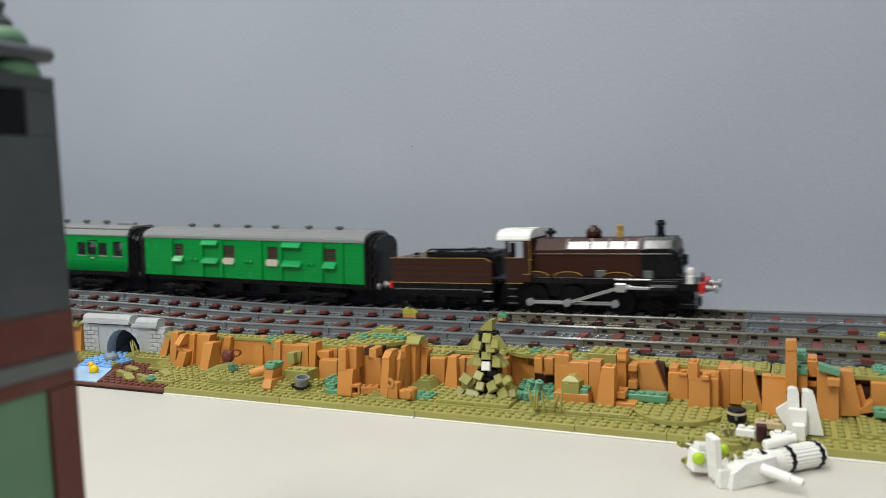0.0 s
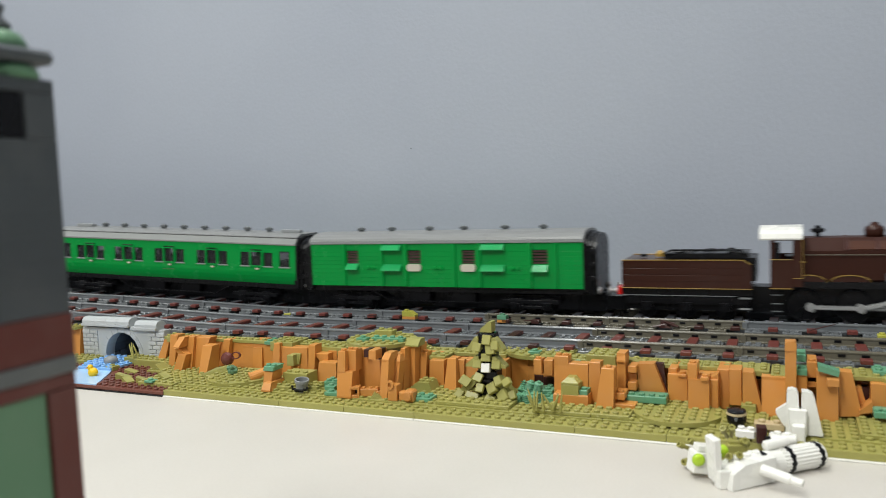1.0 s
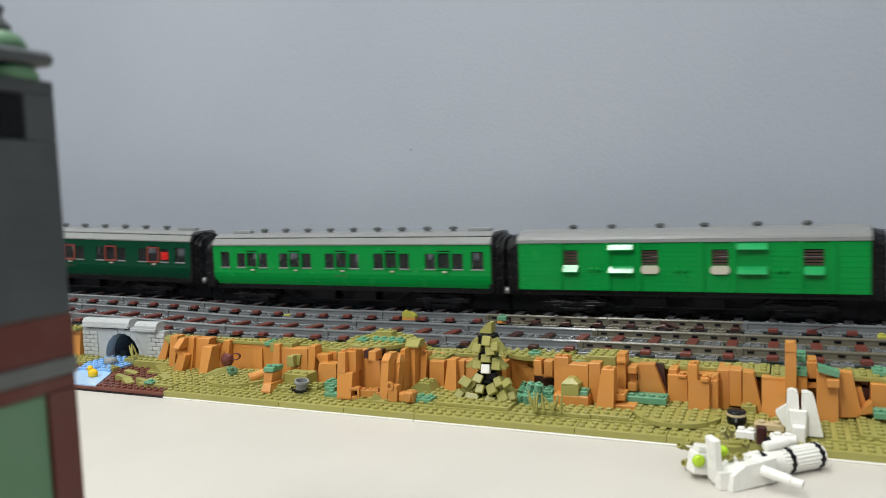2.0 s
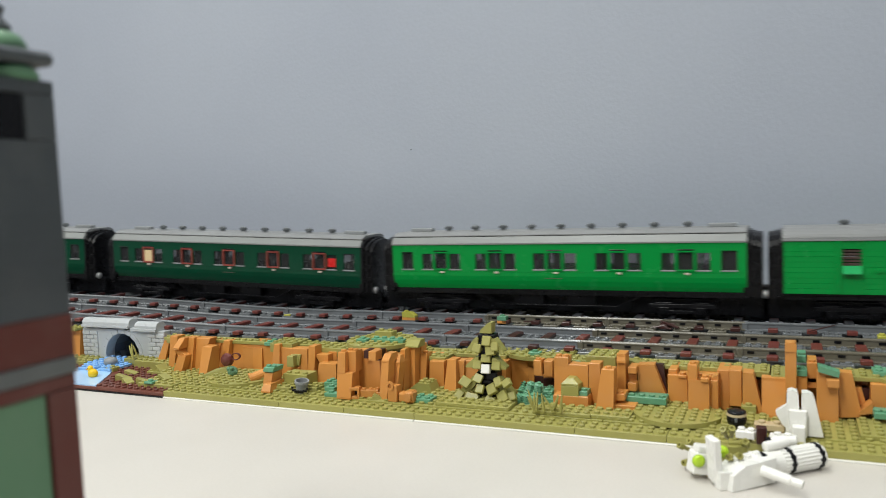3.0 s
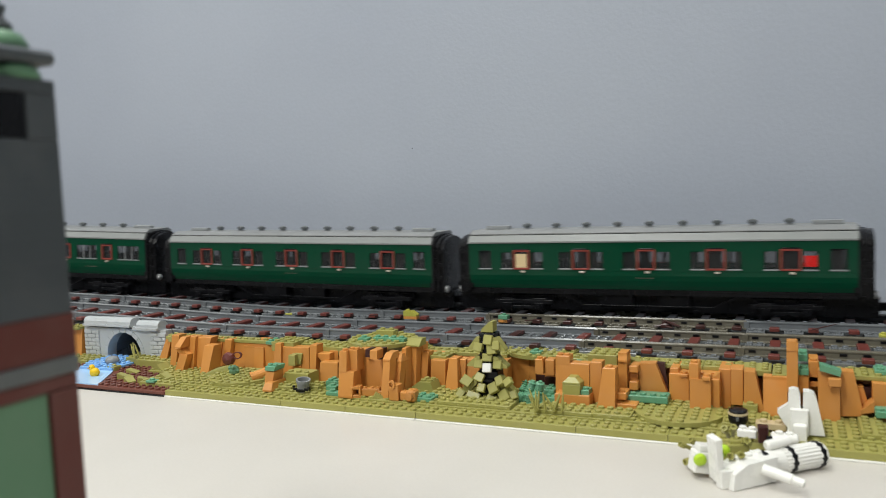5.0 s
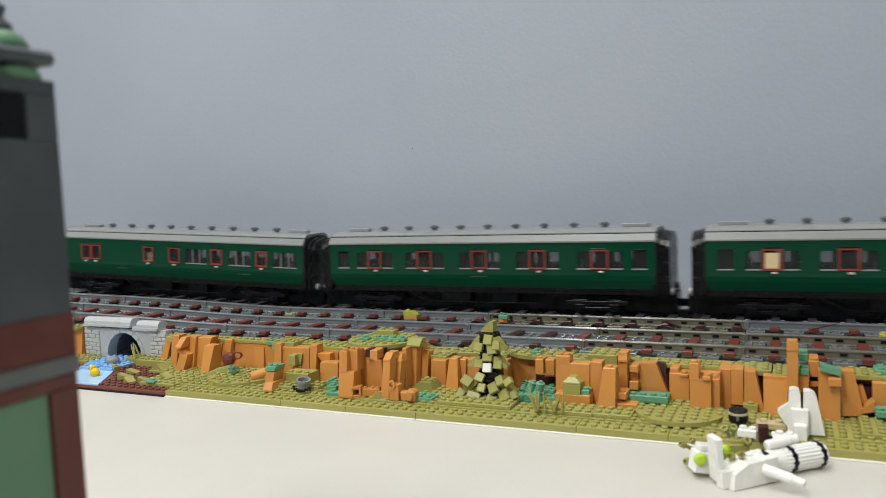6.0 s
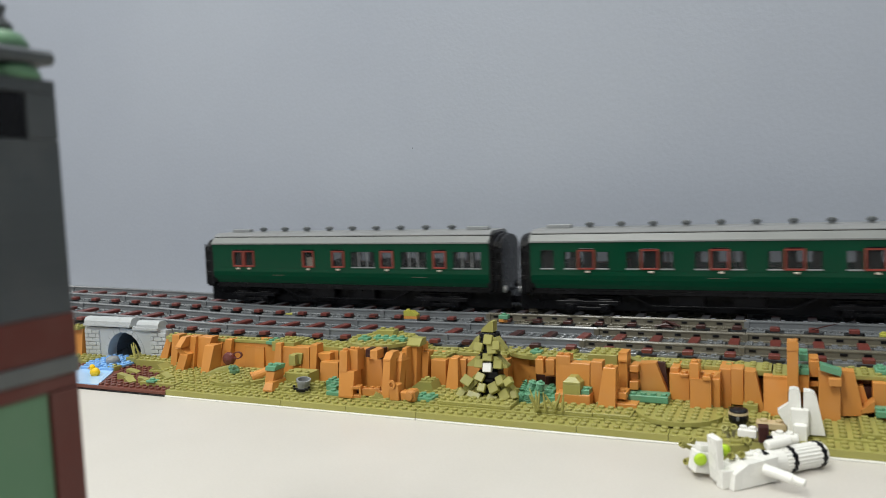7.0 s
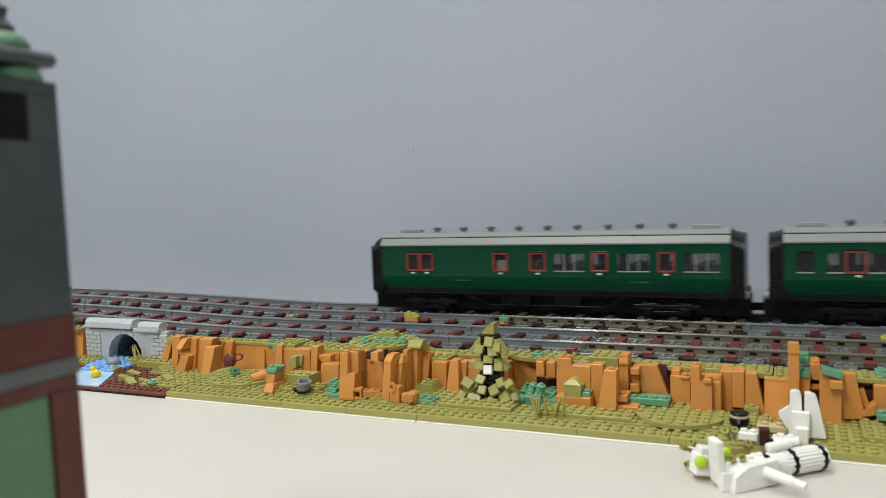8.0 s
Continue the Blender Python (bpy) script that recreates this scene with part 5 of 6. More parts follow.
def coach_shell(t, half, mat, wins):
    for s in (-1, 1):
        bm = bmesh.new()
        prism(bm, [(s * 32, 45), (s * 32, 41), (s * 31.2, 36), (s * 29.6, 31), (s * 27.5, 27), (s * 25, 27), (s * 25, 45)], -half, half)
        part("lower_panel", bm, mat, t)
        bm = bmesh.new()
        wall_with_windows(bm, half, min(s * 30, s * 31.8), max(s * 30, s * 31.8), 45.1, 74, wins)
        part("side_panel", bm, mat, t)
        for a, b_, z0, z1 in wins:
            bm = bmesh.new()
            box(bm, a, b_, s * 30.6 - 0.3, s * 30.6 + 0.3, z0, z1, 0.05)
            part("pane", bm, "pane", t, "clear window pane")
    for s in (-1, 1):
        plain("end_wall", "black", [(min(s * half, s * (half - 3)), max(s * half, s * (half - 3)), -30, 30, 27, 75)], t)
    plain("carriage_floor", "dark_grey", [(-half + 3, half - 3, -24.9, 24.9, 27.2, 33)], t)


def coach_roof(t, half):
    for s in (-1, 1):
        bm = bmesh.new()
        prism(bm, [(s * 33, 74.1), (s * 33, 75.6), (s * 28.4, 82), (s * 26, 82), (s * 26, 74.1)], -half - 0.5, half + 0.5)
        part("roof_edge", bm, "roof_light", t, "pale grey sloping roof edge")
    plain("roof_lining", "black", [(-half, half, -26, 26, 74.2, 82.6)], t)
    n = 4
    for k in range(n):
        x0, x1 = -half - 0.5 + (2 * half + 1) * k / n, -half - 0.5 + (2 * half + 1) * (k + 1) / n
        bm = bmesh.new()
        prism(bm, [(27.6, 82.7), (27.6, 83.6), (20, 87), (-20, 87), (-27.6, 83.6), (-27.6, 82.7)], x0 + 0.15, x1 - 0.15)
        part("roof_panel", bm, "roof_grey", t)


def seats(t, xs):
    for x in xs:
        bm = bmesh.new()
        for k in (-1, 1):
            box(bm, x + k * 3.4 - 2.4, x + k * 3.4 + 2.4, -27, -5, 33, 53)
            box(bm, x + k * 3.4 - 2.4, x + k * 3.4 + 2.4, 5, 27, 33, 53)
            box(bm, min(x + k * 5, x + k * 12), max(x + k * 5, x + k * 12), -27, -5, 38, 42)
            box(bm, min(x + k * 5, x + k * 12), max(x + k * 5, x + k * 12), 5, 27, 38, 42)
        part("bench_seat", bm, "black", t)


def handle(t, x, s=-1):
    bm = bmesh.new()
    box(bm, x - 2.2, x + 2.2, min(s * 31.8, s * 34), max(s * 31.8, s * 34), 43.8, 45.6, 0.4)
    lathe(bm, [(1.0, 0), (1.0, s * 1.4)], x + 1.2, s * 33.8, 44.7, "y", 8)
    part("door_handle", bm, "bone", t, "pale door handle")


def saloon(head, mat, frame_mat, label, lit=()):
    """Corridor coach: five bays of a door between two windows, a small window at each end."""
    half = 183
    t = car("passenger_coach", label, "toy coach", head)
    wins, doors = [(-172, -158.5, 48, 65.5)], []
    for c, _ in ((-125, 1.0), (-63, 1.0), (1, 1.0), (65, 1.0), (129, 1.0)):
        wins += [(c - 22.4, c - 10, 48, 64.5), (c - 8.6, c + 8.6, 47, 66.5), (c + 10, c + 22.4, 48, 64.5)]
        doors.append(c)
    wins.append((161, 175, 48, 65.5))
    coach_shell(t, half, mat, wins)
    coach_roof(t, half)
    for c in doors:
        for s in (-1, 1):
            bm = bmesh.new()
            ring_frame(bm, c - 8.8, c + 8.8, 46.8, 66.7, min(s * 30.4, s * 33), max(s * 30.4, s * 33), 1.7)
            part("door_window_frame", bm, frame_mat, t, "red door window frame" if frame_mat == "frame_red" else "")
            plain("door_rainstrip", "black", [(c - 8, c + 8, min(s * 31, s * 33.2), max(s * 31, s * 33.2), 66.8, 68)], t)
            handle(t, c + 1.5, s)
    for a, b_, z0, z1 in wins:
        if z0 == 48:
            plain("window_sill", "mid_grey", [(a - 0.4, b_ + 0.4, -32.4, -30.2, 46.6, 48)], t)
    for a, b_ in ((-172, -158.5), (161, 175)):
        plain("window_hood", "black", [(a, b_, -32.6, -31, 65.6, 66.6)], t)
    bm = bmesh.new()
    for k in range(6):
        box(bm, -9 + 3 * k, -7.2 + 3 * k, -32.1, -31, 38.6, 39.4, 0.05)
    part("side_lettering", bm, "old_grey", t, "faint small marks on the lower side")
    seats(t, (-150, -98, -35, 29, 92, 150))
    # dark panels added inside so the windows look as shaded as needed
    for k, x in enumerate((-168, -129, -98, -67, -35, -3, 29, 61, 92, 124, 167)):
        plain("corridor_wall", "slat_brown", [(x - 12 + 4 * (k % 2), x + 12 - 6 * (k % 3), 6, 8, 33, 73.5)], t)
    for x, colour, w, z0, z1 in lit:
        plain("cushion", colour, [(x - w, x + w, -32, -30.95, z0, z1)], t, "bright square panel in the window")
    roof_vents(t, [-128 + 32 * k for k in range(9)], 87.6)
    for x in (-160, 160):
        plain("roof_hatch", "mid_grey", [(x - 13, x + 13, -4, 4, 87.1, 90.6)], t)
    underframe(t, half)
    for x in (-125, 125):
        bogie(t, x)
    for s in (-1, 1):
        gangway(t, half, s)
    return t


def brake_coach(head):
    half = 183
    t = car("brake_coach", "dark green toy brake coach with red door frames and grey roof", "toy coach", head)
    red = ((-152, -136.5), (-135.5, -120), (-50.5, -34.5), (-10.5, 6.5), (53, 70), (118, 134))
    clear_w = ((15, 46), (79, 110), (142, 174))
    wins = sorted([(a, b_, 47, 66) for a, b_ in red] + [(a, b_, 48, 65) for a, b_ in clear_w])
    coach_shell(t, half, "dark_green", wins)
    coach_roof(t, half)
    for a, b_ in red:
        for s in (-1, 1):
            bm = bmesh.new()
            ring_frame(bm, a, b_, 46.8, 66.2, min(s * 30.4, s * 33), max(s * 30.4, s * 33), 1.7)
            part("door_window_frame", bm, "frame_red", t, "red door window frame")
            plain("door_rainstrip", "black", [(a, b_, min(s * 31, s * 33.2), max(s * 31, s * 33.2), 66.3, 67.6)], t)
            handle(t, (a + b_) / 2, s)
    for a, b_ in clear_w:
        bm = bmesh.new()
        for k in range(1, 3):
            x = a + (b_ - a) * k / 3
            box(bm, x - 0.5, x + 0.5, -31.6, -30.4, 48, 65, 0.1)
        box(bm, a, b_, -32.2, -31, 46.6, 47.8, 0.2)
        part("window_bars", bm, "mid_grey", t)
    seats(t, (30, 62, 94, 126, 160, -22))
    plain("parcel", "bone", [(-48, -38, -28, -20, 34, 58)], t, "pale box behind the glass")
    bm = bmesh.new()
    for x in (-95, 92):
        for k in range(6):
            box(bm, x + 3 * k, x + 2 + 3 * k, -31.6, -30, 36.6, 37.4, 0.05)
    part("side_lettering", bm, "old_grey", t, "faint small marks on the lower side")
    roof_vents(t, [-128 + 32 * k for k in range(9)], 87.6)
    for x in (-160, 160):
        plain("roof_hatch", "mid_grey", [(x - 13, x + 13, -4, 4, 87.1, 90.6)], t)
    underframe(t, half)
    for x in (-125, 125):
        bogie(t, x)
    for s in (-1, 1):
        gangway(t, half, s)
    plain("tail_bars", "black", [(-half - 15, -half - 13, -28, 28, 24, 30), (-half - 15, -half - 13, -29, -27, 24, 74)], t)


def luggage_van(head):
    half = 160.5
    d = 8.0
    t = car("luggage_van", "bright green toy luggage van with grey roof and slatted windows", "toy van", head)
    wins = [(x + d, x + d + w, 52.5, 67.5) for x, w in ((-121, 15), (-43.5, 16), (21, 15), (99.5, 16.5))]
    for s in (-1, 1):
        bm = bmesh.new()
        wall_with_windows(bm, half, min(s * 29.5, s * 31), max(s * 29.5, s * 31), 27.2, 74.5, wins)
        part("side_panel", bm, "bright_green", t)
        for z in (32, 36.8, 41.6, 46.4, 51.2, 56, 60.8, 65.6, 70.4, 74.4):
            for a, b_ in ((-half, d - 127), (d - 104, d - 77), (d - 25, d + 10), (d + 71, d + 96), (d + 127, half)):
                plain("plank", "bright_green", [(a + 0.2, b_ - 0.2, min(s * 30.8, s * 31.7), max(s * 30.8, s * 31.7), z - 4.74, z - 0.04)], t, c=0.12)
        for x in (-124.5, -76, -46, 12, 41, 97, 124):
            plain("rib", "bright_green", [(x + d - 2, x + d + 2, min(s * 31, s * 33), max(s * 31, s * 33), 27.4, 74.4)], t)
        for a, b_, z0, z1 in wins:
            bm = bmesh.new()
            for k in range(5):
                box(bm, a, b_, min(s * 28.5, s * 29.8), max(s * 28.5, s * 29.8), z0 + 3 * k, z0 + 3 * k + 2.2, 0.2)
            part("slatted_window", bm, "slat_brown", t, "dark brown slatted window")
        for a, b_, zs in ((-75, -51, (44.8, 67.4)), (43.5, 69.5, (44.8, 67.4)), (-121, -106, (45.6,)), (99.5, 116, (44.6,))):
            for z in zs:
                bm = bmesh.new()
                prism(bm, [(s * 31, z), (s * 37, z), (s * 37, z + 0.8), (s * 31.2, z + 7), (s * 31, z + 7)], a + d, b_ + d)
                part("slope_tile", bm, "tile_green", t, "glossy green sloping tile")
        for x in (d - 35.5, d + 28.5):
            bm = bmesh.new()
            prism(bm, [(x - 8.4, 46.6), (x - 6.4, 44.4), (x + 6.4, 44.4), (x + 8.4, 46.6), (x + 8.4, 50), (x + 6.4, 52.2), (x - 6.4, 52.2), (x - 8.4, 50)], min(s * 31, s * 33.6), max(s * 31, s * 33.6), "y")
            part("lamp_tile", bm, "bone", t, "pale rounded tile")
        for x in (-93, -86, -10, -3, 78, 85):
            bm = bmesh.new()
            lathe(bm, [(2.4, 0), (2.4, s * 1.6), (1.5, s * 2.2)], x + d, s * 31.4, 48, "y", 10)
            part("door_knob", bm, "bright_green", t)
    for s in (-1, 1):
        plain("end_wall", "black", [(min(s * half, s * (half - 3)), max(s * half, s * (half - 3)), -29, 29, 27, 75)], t)
    for s in (-1, 1):
        plain("roof_edge", "mid_grey", [(-half - 1, half + 1, min(s * 26, s * 33), max(s * 26, s * 33), 74.6, 78)], t)
    n = 3
    for k in range(n):
        x0, x1 = -half - 1 + (2 * half + 2) * k / n, -half - 1 + (2 * half + 2) * (k + 1) / n
        bm = bmesh.new()
        prism(bm, [(33, 78.1), (31, 80.6), (26, 83.6), (18, 86), (9, 87), (-9, 87), (-18, 86), (-26, 83.6), (-31, 80.6), (-33, 78.1)], x0 + 0.1, x1 - 0.1)
        part("roof_panel", bm, "roof_grey", t)
    roof_vents(t, (-110, -70, -22, 20, 68, 111), 86.6)
    underframe(t, half)
    for x in (-104, 104):
        bogie(t, x)
    for s in (-1, 1):
        gangway(t, half, s)


def octagon(r, flat, zc):
    """Boiler section with broad flats."""
    return [(r, zc - flat), (r, zc + flat), (flat, zc + r), (-flat, zc + r), (-r, zc + flat), (-r, zc - flat), (-flat, zc - r), (flat, zc - r)]


def settle(t, down, names):
    """Lets the body parts of a vehicle down on its frame, in millimetres."""
    for ob in t.children_recursive:
        if ob.name.split(".")[0] in names:
            ob.data.transform(Matrix.Translation((0, 0, -down * 0.001)))


def engine(head):
    t = car("steam_engine", "brown and black toy steam engine with white cab roof", "toy engine", head)
    bm = bmesh.new()
    prism(bm, octagon(24, 13, 55), -62, 49)
    part("boiler", bm, "brown_matte", t)
    for x in (-26, -2, 16, 33, 46):
        for s in (-1, 1):
            bm = bmesh.new()
            hull(bm, [(x - 1.4, s * 23.6, 68.4), (x + 1.4, s * 23.6, 68.4), (x + 1.4, s * 13.4, 78.6), (x - 1.4, s * 13.4, 78.6),
                      (x - 1.4, s * 24.3, 69.1), (x + 1.4, s * 24.3, 69.1), (x + 1.4, s * 14.1, 79.3), (x - 1.4, s * 14.1, 79.3)],
                 [(0, 1, 2, 3), (7, 6, 5, 4), (0, 4, 5, 1), (1, 5, 6, 2), (2, 6, 7, 3), (3, 7, 4, 0)])
            bmesh.ops.recalc_face_normals(bm, faces=bm.faces[:])
            part("boiler_band", bm, "dark_brown", t, "dark boiler band")
    for x0, x1 in ((-24.5, -3.5), (-0.5, 14.5), (17.5, 31.5), (34.5, 44.5)):
        for s in (-1, 1):
            bm = bmesh.new()
            hull(bm, [(x0, s * 23.6, 68.6), (x1, s * 23.6, 68.6), (x1, s * 16.6, 75.6), (x0, s * 16.6, 75.6),
                      (x0, s * 24.2, 69.2), (x1, s * 24.2, 69.2), (x1, s * 17.2, 76.2), (x0, s * 17.2, 76.2)],
                 [(0, 1, 2, 3), (7, 6, 5, 4), (0, 4, 5, 1), (1, 5, 6, 2), (2, 6, 7, 3), (3, 7, 4, 0)])
            bmesh.ops.recalc_face_normals(bm, faces=bm.faces[:])
            part("boiler_tile", bm, "brown_gloss", t, "glossy brown slope tile")
    bm = bmesh.new()
    prism(bm, octagon(25, 13.5, 55), 49.2, 80)
    prism(bm, octagon(22, 11, 55), 80, 83)
    lathe(bm, [(14, 0), (13, 2.5), (6, 3.5), (3, 6), (1.5, 7)], 83, 0, 55, "x", 16)
    box(bm, 84, 90, -1.5, 1.5, 52, 62)
    part("smokebox", bm, "black", t)
    for s in (-1, 1):
        bm = bmesh.new()
        hull(bm, [(52, s * 24.6, 69.2), (77, s * 24.6, 69.2), (77, s * 17.4, 76.4), (52, s * 17.4, 76.4),
                  (52, s * 25.1, 69.7), (77, s * 25.1, 69.7), (77, s * 17.9, 76.9), (52, s * 17.9, 76.9)],
             [(0, 1, 2, 3), (7, 6, 5, 4), (0, 4, 5, 1), (1, 5, 6, 2), (2, 6, 7, 3), (3, 7, 4, 0)])
        bmesh.ops.recalc_face_normals(bm, faces=bm.faces[:])
        part("smokebox_tile", bm, "black_gloss", t, "glossy black slope tile")
    for s in (-1, 1):
        bm = bmesh.new()
        lathe(bm, [(0.45, -60), (0.45, 78)], 0, s * 26.5, 64.5, "x", 8)
        for x in (-30, 10, 45, 74):
            lathe(bm, [(0.8, 0), (0.8, s * 2.4)], x, s * 24.2, 64.5, "y", 6)
        part("handrail", bm, "old_grey", t, "thin metal handrail")
    bm = bmesh.new()
    lathe(bm, [(5.6, -1), (4.4, 2), (3.9, 6), (3.9, 11), (5.0, 12), (5.2, 14), (4.0, 15), (4.0, 16.5), (2.5, 16.5), (2.4, 12)], 64, 0, 79.6, "z", 16)
    part("chimney", bm, "black", t)
    bm = bmesh.new()
    lathe(bm, [(8, -1), (8, 3), (8.6, 5), (7.5, 8), (4.2, 10), (3.0, 12), (1.5, 12.6)], -3, 0, 79.4, "z", 18)
    part("steam_dome", bm, "brown", t, "rounded brown steam dome", True)
    bm = bmesh.new()
    box(bm, 21, 27, -3.5, 3.5, 78, 85)
    lathe(bm, [(3.2, 0), (3.2, 4), (3.8, 4.4), (3.8, 6.6), (2, 7.4)], 24, 0, 84.6, "z", 12)
    part("safety_valve", bm, "gold", t, "gold safety valve")
    bm = bmesh.new()
    lathe(bm, [(2.2, 0), (2.2, 3), (6, 4.5), (6, 7), (2.4, 8.2), (2.4, 10)], -49, 0, 79.4, "z", 14)
    part("whistle_dome", bm, "black", t)
    bm = bmesh.new()
    box(bm, -88, 88, -29, 29, 31, 37)
    box(bm, -60, 96, -20, 20, 16, 31.5)
    box(bm, -88, 98, -16, 16, 4, 31.5)
    box(bm, -116, -88, -12, 12, 6, 30)
    box(bm, 82, 104, -27, 27, 25, 32.5)
    for s in (-1, 1):
        box(bm, 55, 84, s * 24 - 6, s * 24 + 6, 20, 35)
        lathe(bm, [(7, 57), (7, 82), (5, 83)], 0, s * 26, 26, "x", 14)
        box(bm, 84, 100, s * 26 - 2, s * 26 + 2, 8, 13)
    part("engine_frame", bm, "black", t)
    for c, w in ((-58, 15), (-24, 16), (25.5, 16)):
        for s in (-1, 1):
            bm = bmesh.new()
            prism(bm, [(c - w, 40.6), (c + w, 40.6), (c + w * 0.72, 44.2), (c + w * 0.35, 46.0), (c, 46.6), (c - w * 0.35, 46.0), (c - w * 0.72, 44.2)], min(s * 22, s * 28), max(s * 22, s * 28), "y")
            sp = part("splasher", bm, "brown", t)
            bm = bmesh.new()
            seg = [(c + w * math.cos(math.pi * k / 8), 40.8 + 6.2 * math.sin(math.pi * k / 8)) for k in range(9)]
            for (xa, za), (xb, zb) in zip(seg, seg[1:]):
                hull(bm, [(xa, s * 28, za), (xb, s * 28, zb), (xb, s * 28, zb - 0.7), (xa, s * 28, za - 0.7),
                          (xa, s * 28.8, za), (xb, s * 28.8, zb), (xb, s * 28.8, zb - 0.7), (xa, s * 28.8, za - 0.7)],
                     [(0, 1, 2, 3), (7, 6, 5, 4), (0, 4, 5, 1), (3, 2, 6, 7)])
            bmesh.ops.recalc_face_normals(bm, faces=bm.faces[:])
            part("splasher_trim", bm, "gold", sp, "thin gold edging")
    for s in (-1, 1):
        plain("sandbox", "dark_grey", [(4, 14, min(s * 22, s * 27), max(s * 22, s * 27), 40.6, 48)], t)
        plain("sandbox", "dark_grey", [(51, 60, min(s * 22, s * 27), max(s * 22, s * 27), 40.6, 48)], t)
    # cab
    bm = bmesh.new()
    for s in (-1, 1):
        y0, y1 = min(s * 29, s * 32), max(s * 29, s * 32)
        box(bm, -89, -70, y0, y1, 34, 61)
        box(bm, -70, -62, y0, y1, 36, 81)
        box(bm, -89, -86, y0, y1, 61, 81)
        box(bm, -86, -70, y0, y1, 78, 81)
    box(bm, -65, -62, -29, 29, 40, 81)
    box(bm, -88, -62, -29, 29, 36, 39)
    part("cab", bm, "brown", t)
    bm = bmesh.new()
    for s in (-1, 1):
        y0, y1 = min(s * 31.6, s * 32.6), max(s * 31.6, s * 32.6)
        box(bm, -89, -71, y0, y1, 60.5, 61.1, 0.1)
        box(bm, -89, -71, y0, y1, 34, 34.6, 0.1)
        box(bm, -70, -62, y0, y1, 43.6, 44.2, 0.1)
        box(bm, -62.5, -62, y0, y1, 44, 80, 0.1)
        box(bm, -64, -60, y0, y1, 58.4, 59.2, 0.1)
    part("cab_lining", bm, "gold", t, "thin gold lining")
    plain("cab_pillar", "black", [(-85, -81, -29, -22, 61, 76)], t)
    plain("backhead", "black", [(-76, -67, -12, 12, 44, 62)], t)
    bm = bmesh.new()
    prof = [(32.5, 78.6), (33, 80), (31.4, 84), (27, 87.4), (18, 89.6), (0, 90.4), (-18, 89.6), (-27, 87.4), (-31.4, 84), (-33, 80), (-32.5, 78.6)]
    prism(bm, prof, -98, -62)
    part("cab_roof", bm, "white", t, "glossy white curved cab roof")
    for s in (-1, 1):
        bm = bmesh.new()
        for z in (24, 16, 9):
            box(bm, -88, -79, min(s * 27, s * 30), max(s * 27, s * 30), z, z + 0.9)
        part("step", bm, "dark_grey", t)
    # front
    plain("buffer_beam", "red", [(103, 108, -30, 30, 27, 37)], t, "red buffer beam")
    for y in (-21, 21):
        bm = bmesh.new()
        lathe(bm, [(3.4, 0), (3.4, 4), (2.2, 4), (2.2, 8), (4.4, 8.4), (4.4, 10), (3, 11)], 108, y, 31, "x", 12)
        part("buffer", bm, "silver", t, "shiny silver buffer", True)
    bm = bmesh.new()
    box(bm, 92, 98, -31, -25, 36, 44)
    lathe(bm, [(2.4, 0), (2.8, 2), (2.2, 6), (3.4, 9), (3.2, 12), (1.6, 13.6)], 95, -26, 38, "z", 12)
    part("head_lamp", bm, "white", t, "white lamp beside the smokebox")
    plain("lamp_iron", "black", [(104, 106.5, -18, -15, 37, 46)], t)
    settle(t, 3.5, {"boiler", "boiler_band", "boiler_tile", "smokebox", "smokebox_tile", "handrail", "chimney", "steam_dome", "safety_valve", "whistle_dome",
                    "splasher", "splasher_trim", "sandbox", "cab", "cab_lining", "cab_pillar", "backhead", "cab_roof", "buffer_beam",
                    "buffer", "head_lamp", "lamp_iron"})
    # running gear
    for x in DRIVERS:
        wheel(t, x, 15.2, 15.2, 22, 10, "driving_wheel")
    for x in (62, 92):
        wheel(t, x, 8.5, 8.5, 21, 8, "leading_wheel")
    for s in (-1, 1):
        for z in (29.5, 35.4):
            plain("slide_bar", "silver", [(24, 58 if z > 30 else 40, s * 31 - 1, s * 31 + 1, z, z + 1.6)], t, "silver slide bar")
        bm = bmesh.new()
        for a, b_ in zip(DRIVERS, DRIVERS[1:]):
            box(bm, a, b_, -1.0, 1.0, -1.6, -0.5, 0.25)
            box(bm, a, b_, -1.0, 1.0, 0.5, 1.6, 0.25)
            box(bm, a, b_, -0.4, 0.4, -1.0, 1.0, 0.1)
        for x in DRIVERS:
            lathe(bm, [(4.0, -1.3), (4.0, 1.3)], x, 0, 0, "y", 14)
            lathe(bm, [(1.7, -2.2), (1.7, 2.2)], x, 0, 0, "y", 8)
        rod = part("coupling_rod", bm, "rod_silver", t, "silver coupling rod")
        bm = bmesh.new()
        box(bm, 0, ROD_LENGTH, -1.0, 1.0, -1.6, -0.5, 0.25)
        box(bm, 0, ROD_LENGTH, -1.0, 1.0, 0.5, 1.6, 0.25)
        box(bm, 0, ROD_LENGTH, -0.4, 0.4, -1.0, 1.0, 0.1)
        for x in (0, ROD_LENGTH):
            lathe(bm, [(3.8, -1.3), (3.8, 1.3)], x, 0, 0, "y", 14)
        main = part("connecting_rod", bm, "rod_silver", t, "silver connecting rod")
        bm = bmesh.new()
        box(bm, -4, 6, -2, 2, -4.5, 4.5, 0.8)
        box(bm, 4, 34, -1.2, 1.2, -1.5, 1.5, 0.3)
        cross = part("crosshead", bm, "silver", t, "silver crosshead and piston rod")
        RODS.append((rod, main, cross, s))


